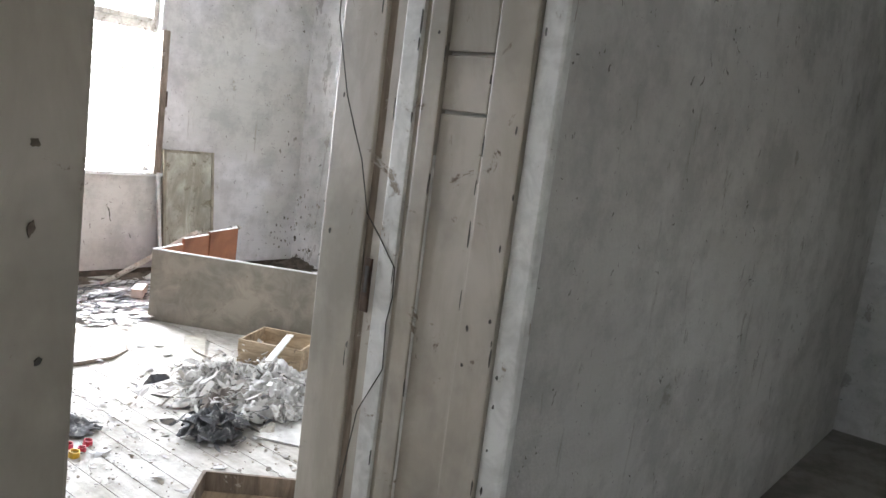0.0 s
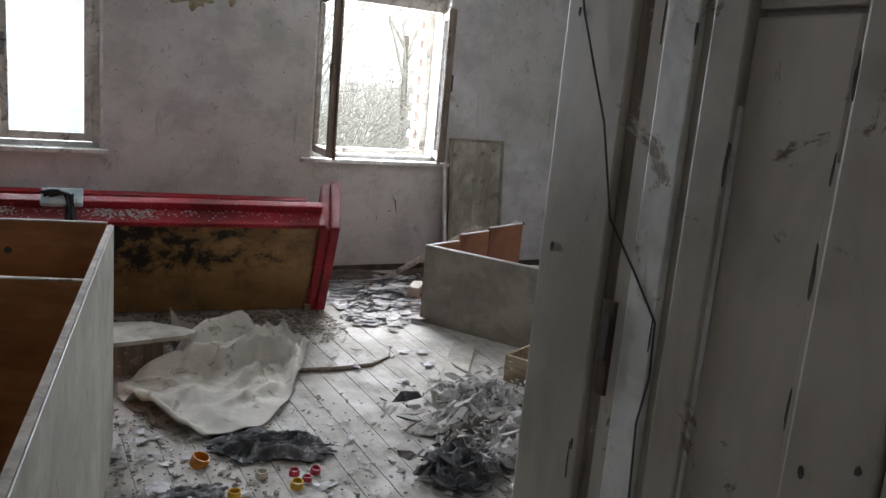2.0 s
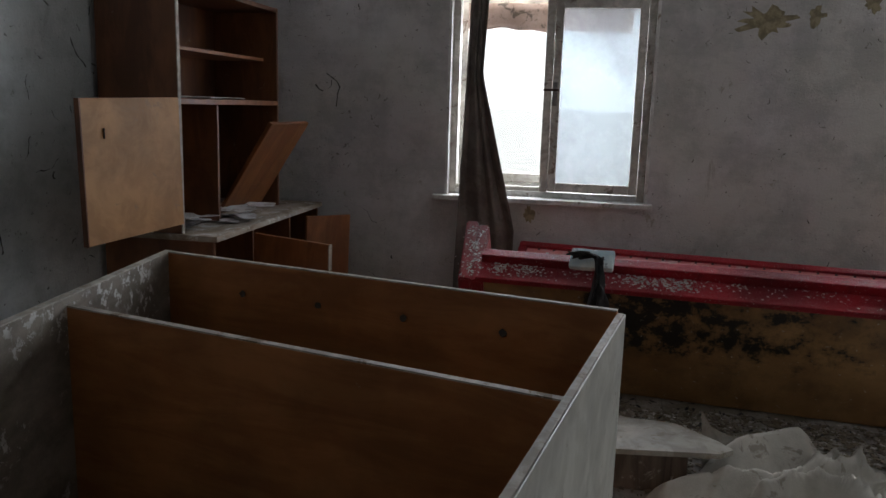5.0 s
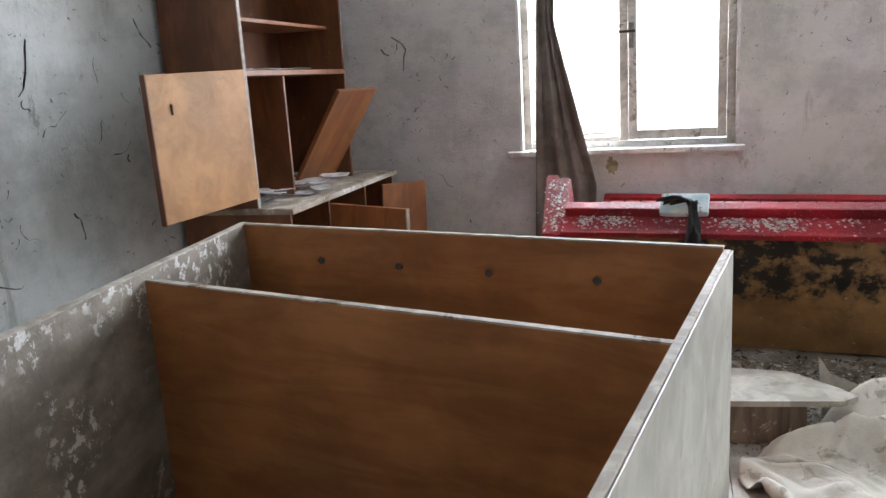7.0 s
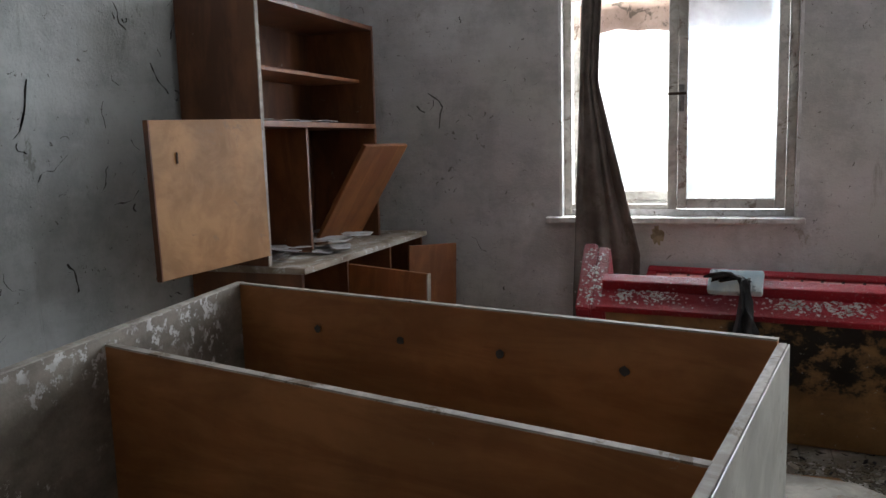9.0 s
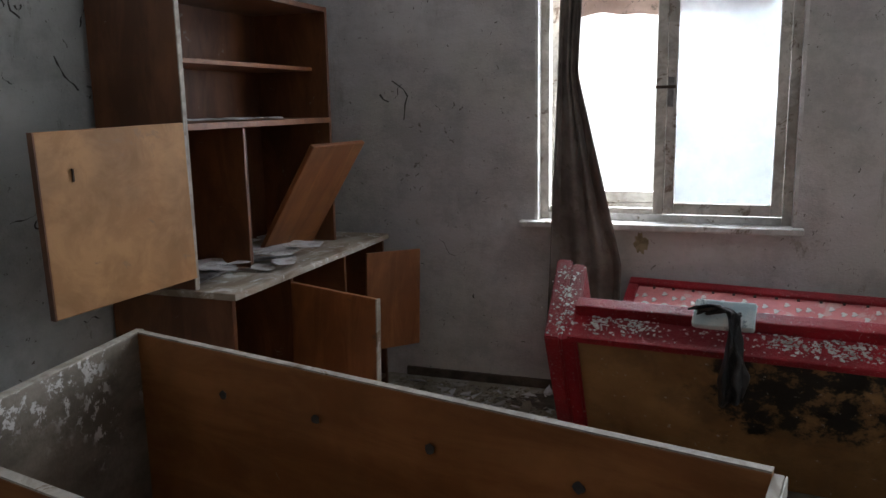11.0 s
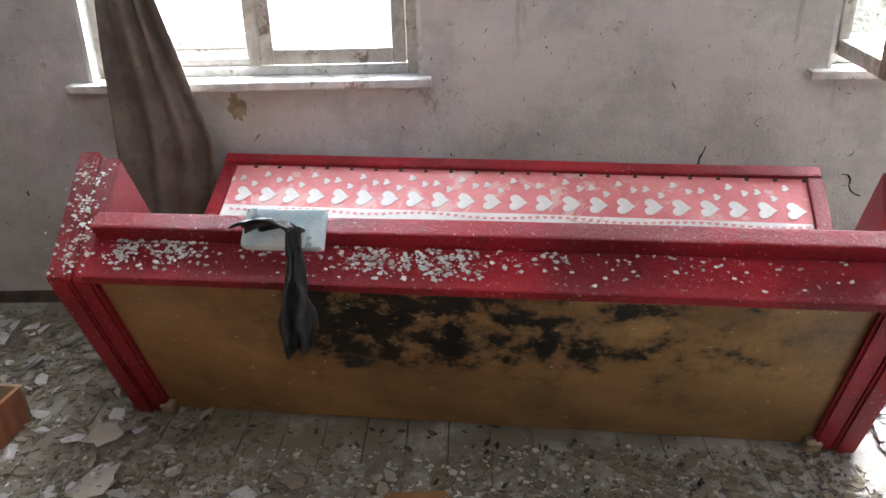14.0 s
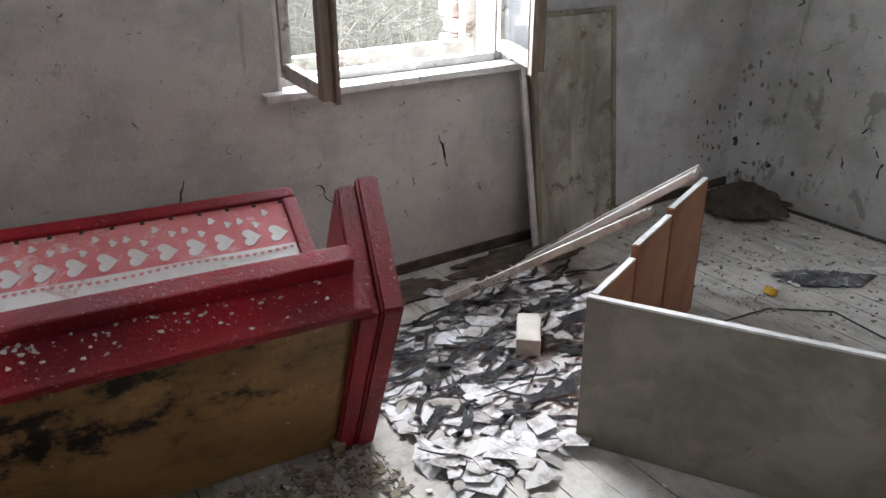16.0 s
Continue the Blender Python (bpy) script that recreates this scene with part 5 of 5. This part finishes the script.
scatter("fine_dust", "fine white plaster dust flakes on the planks", FLAKES, 4200, [(0.9, 4.85, 1.2, 0.35), (1.4, 4.9, 0.9, 0.3), (2.0, 3.6, 1.2, 1.6), (1.2, 3.3, 0.6, 0.6), (1.0, 4.7, 1.3, 0.4), (4.2, 4.8, 0.9, 1.0)], 8, 0.003, 0.013, 0.003, 8, 0.8)

rng = random.Random(15)
bm = bmesh.new()
for k in range(110):
    x, y = rng.uniform(2.35, 3.45), rng.uniform(4.95, 5.75)
    a, n = rng.uniform(-0.7, 0.7), rng.randint(5, 9)
    pts, p = [], Vector((x, y, 0.03 + rng.random() * 0.03))
    for j in range(n):
        pts.append(p.copy())
        a += rng.uniform(-0.5, 0.5)
        p = p + Vector((math.cos(a), math.sin(a) * 0.8, 0)) * 0.05
        p.z = 0.030 + 0.04 * abs(noise.noise(p * 9))
    w = rng.uniform(0.004, 0.017)
    rows = []
    for q in pts:
        rows.append((bm.verts.new(q + Vector((0, w, 0.002))), bm.verts.new(q - Vector((0, w, -0.002)))))
    for r0, r1 in zip(rows, rows[1:]):
        bm.faces.new((r0[0], r0[1], r1[1], r1[0]))
bmesh.ops.solidify(bm, geom=bm.faces[:], thickness=0.002)
solid("black_tape_strips", bm, STRIPS, "tangled black plastic strips among the papers", "litter", kind="stuff")

# grime heap where the walls meet, and dirt along the wall
for k, (x, y, w, d, h) in enumerate(((5.0, 5.84, 0.5, 0.5, 0.17), (3.6, 5.98, 0.9, 0.24, 0.07), (2.75, 6.0, 0.7, 0.22, 0.06), (0.2, 5.95, 0.9, 0.25, 0.05))):
    crumpled("dirt_heap", "grey-brown heap of plaster dirt along the wall", "dirt", DIRT, pose(x, y, 0), w, d, h, 40 + k, 26, 4)


# ---- stains and peeled plaster on the walls ----
def wall_patch(name, label, x, z, w, h, seed, mat, parent, n=22, jag=0.4, face="n", y=0.0):
    rng = random.Random(seed)
    bm = flat_shape(blob_outline(rng, w, h, n, jag), 0, 0.0015)
    if face == "n":
        m = Matrix.Translation((x, Y1 - 0.0002, z)) @ pose(0, 0, 0, 90, 0, 0)
    elif face == "w":
        m = Matrix.Translation((X0 + 0.0002, x, z)) @ pose(0, 0, 0, 90, 0, 90)
    else:
        m = Matrix.Translation((X1 - 0.0002, x, z)) @ pose(0, 0, 0, 90, 0, -90)
    return part(name, bm, mat, parent, label, at=m)


wall_patch("peeled_patch", "peeled patch of ochre plaster", 1.63, 1.955, 0.135, 0.075, 1, OCHRE, wall_window, 30, 0.45)
wall_patch("peeled_patch", "peeled patch of ochre plaster", 1.885, 1.985, 0.04, 0.05, 2, OCHRE, wall_window)
wall_patch("peeled_patch", "peeled patch of ochre plaster", 2.17, 2.06, 0.04, 0.05, 3, OCHRE, wall_window)
wall_patch("peeled_patch", "peeled patch of ochre plaster", 0.36, 0.80, 0.030, 0.05, 6, OCHRE, wall_window)
rng = random.Random(61)
for k in range(46):
    x, z = 5.27 - abs(rng.gauss(0, 0.16)), rng.choice((rng.uniform(0.1, 0.5), rng.uniform(0.2, 2.6)))
    wall_patch("mould_spot", "", x - 0.01, z, rng.uniform(0.003, 0.013), rng.uniform(0.004, 0.020), 400 + k, MOULDSPOT if k % 4 else DIRT, wall_window, 9, 0.45)
for k in range(36):
    y, z = 6.15 - abs(rng.gauss(0, 0.30)), abs(rng.gauss(0, 0.45)) + 0.05
    wall_patch("mould_spot", "", y, z, rng.uniform(0.004, 0.018), rng.uniform(0.006, 0.024), 500 + k, MOULDSPOT if k % 4 else DIRT, wall_right, 9, 0.45, "e")
rng = random.Random(30)


def scratch(parent, face, u, z, length, seed, w=0.006):
    r = random.Random(seed)
    bm = bmesh.new()
    a, p, pts = r.uniform(-2.2, -0.9), Vector((u, 0, z)), []
    for k in range(7):
        pts.append(p.copy())
        a += r.uniform(-0.9, 0.9)
        p = p + Vector((math.cos(a), 0, math.sin(a))) * length / 6
    rows = []
    for k, q in enumerate(pts):
        t = w * r.uniform(0.2, 0.9)
        rows.append((q + Vector((t, 0, t * 0.4)), q - Vector((t, 0, t * 0.4))))
    def put(v, d):
        if face == "n":
            return bm.verts.new((v.x, Y1 - d, v.z))
        return bm.verts.new((X0 + d, v.x, v.z)) if face == "w" else bm.verts.new((X1 - d, v.x, v.z))
    vs = [(put(a1, 0.0012), put(b1, 0.0012)) for a1, b1 in rows]
    for r0, r1 in zip(vs, vs[1:]):
        bm.faces.new((r0[0], r0[1], r1[1], r1[0]))
    bmesh.ops.solidify(bm, geom=bm.faces[:], thickness=0.001)
    part("crack", bm, SOOT, parent)


scratch(wall_window, "n", 3.22, 0.62, 0.16, 1, 0.008)
scratch(wall_window, "n", 2.62, 0.50, 0.14, 2, 0.006)
scratch(wall_window, "n", 2.10, 0.62, 0.12, 3, 0.007)
scratch(wall_window, "n", -0.55, 0.72, 0.20, 4, 0.004)
scratch(wall_window, "n", -1.02, 1.55, 0.2, 5, 0.006)
scratch(wall_window, "n", -0.95, 1.62, 0.25, 6, 0.006)
for k in range(46):
    u = rng.choice((rng.uniform(-0.9, -0.2), rng.uniform(1.1, 2.4), rng.uniform(3.7, 5.2), rng.uniform(0.2, 3.5)))
    z = rng.uniform(0.15, 0.85) if 0.1 < u < 3.6 else rng.uniform(0.2, 2.3)
    if 1.1 < u < 2.4:
        z = rng.uniform(0.6, 2.4)
    scratch(wall_window, "n", u, z, rng.uniform(0.01, 0.045), 100 + k, rng.uniform(0.002, 0.006))
for k in range(64):
    scratch(wall_left, "w", rng.uniform(2.4, 4.7), rng.uniform(0.7, 2.1), rng.uniform(0.03, 0.22), 200 + k, rng.uniform(0.002, 0.007))
for k in range(40):
    scratch(wall_right, "e", rng.uniform(3.5, 6.1), rng.uniform(0.2, 1.9), rng.uniform(0.02, 0.10), 300 + k, rng.uniform(0.003, 0.009))

# ---- floor planks ----
PW = 0.126
count = int((X1 - X0) / PW) + 1
plank_mesh = mesh_of("plank", box_bm(0, PW - 0.003, Y0, Y1, -0.022, 0.0, 0.0015), FLOOR)
rng = random.Random(3)
for k in range(count):
    x = X0 + k * PW
    if x + PW > X1:
        break
    ob = new("plank", plank_mesh)
    ob.parent = floor
    ob.matrix_basis = pose(x, 0, rng.uniform(-0.0015, 0.001), 0, rng.uniform(-0.25, 0.25), 0)
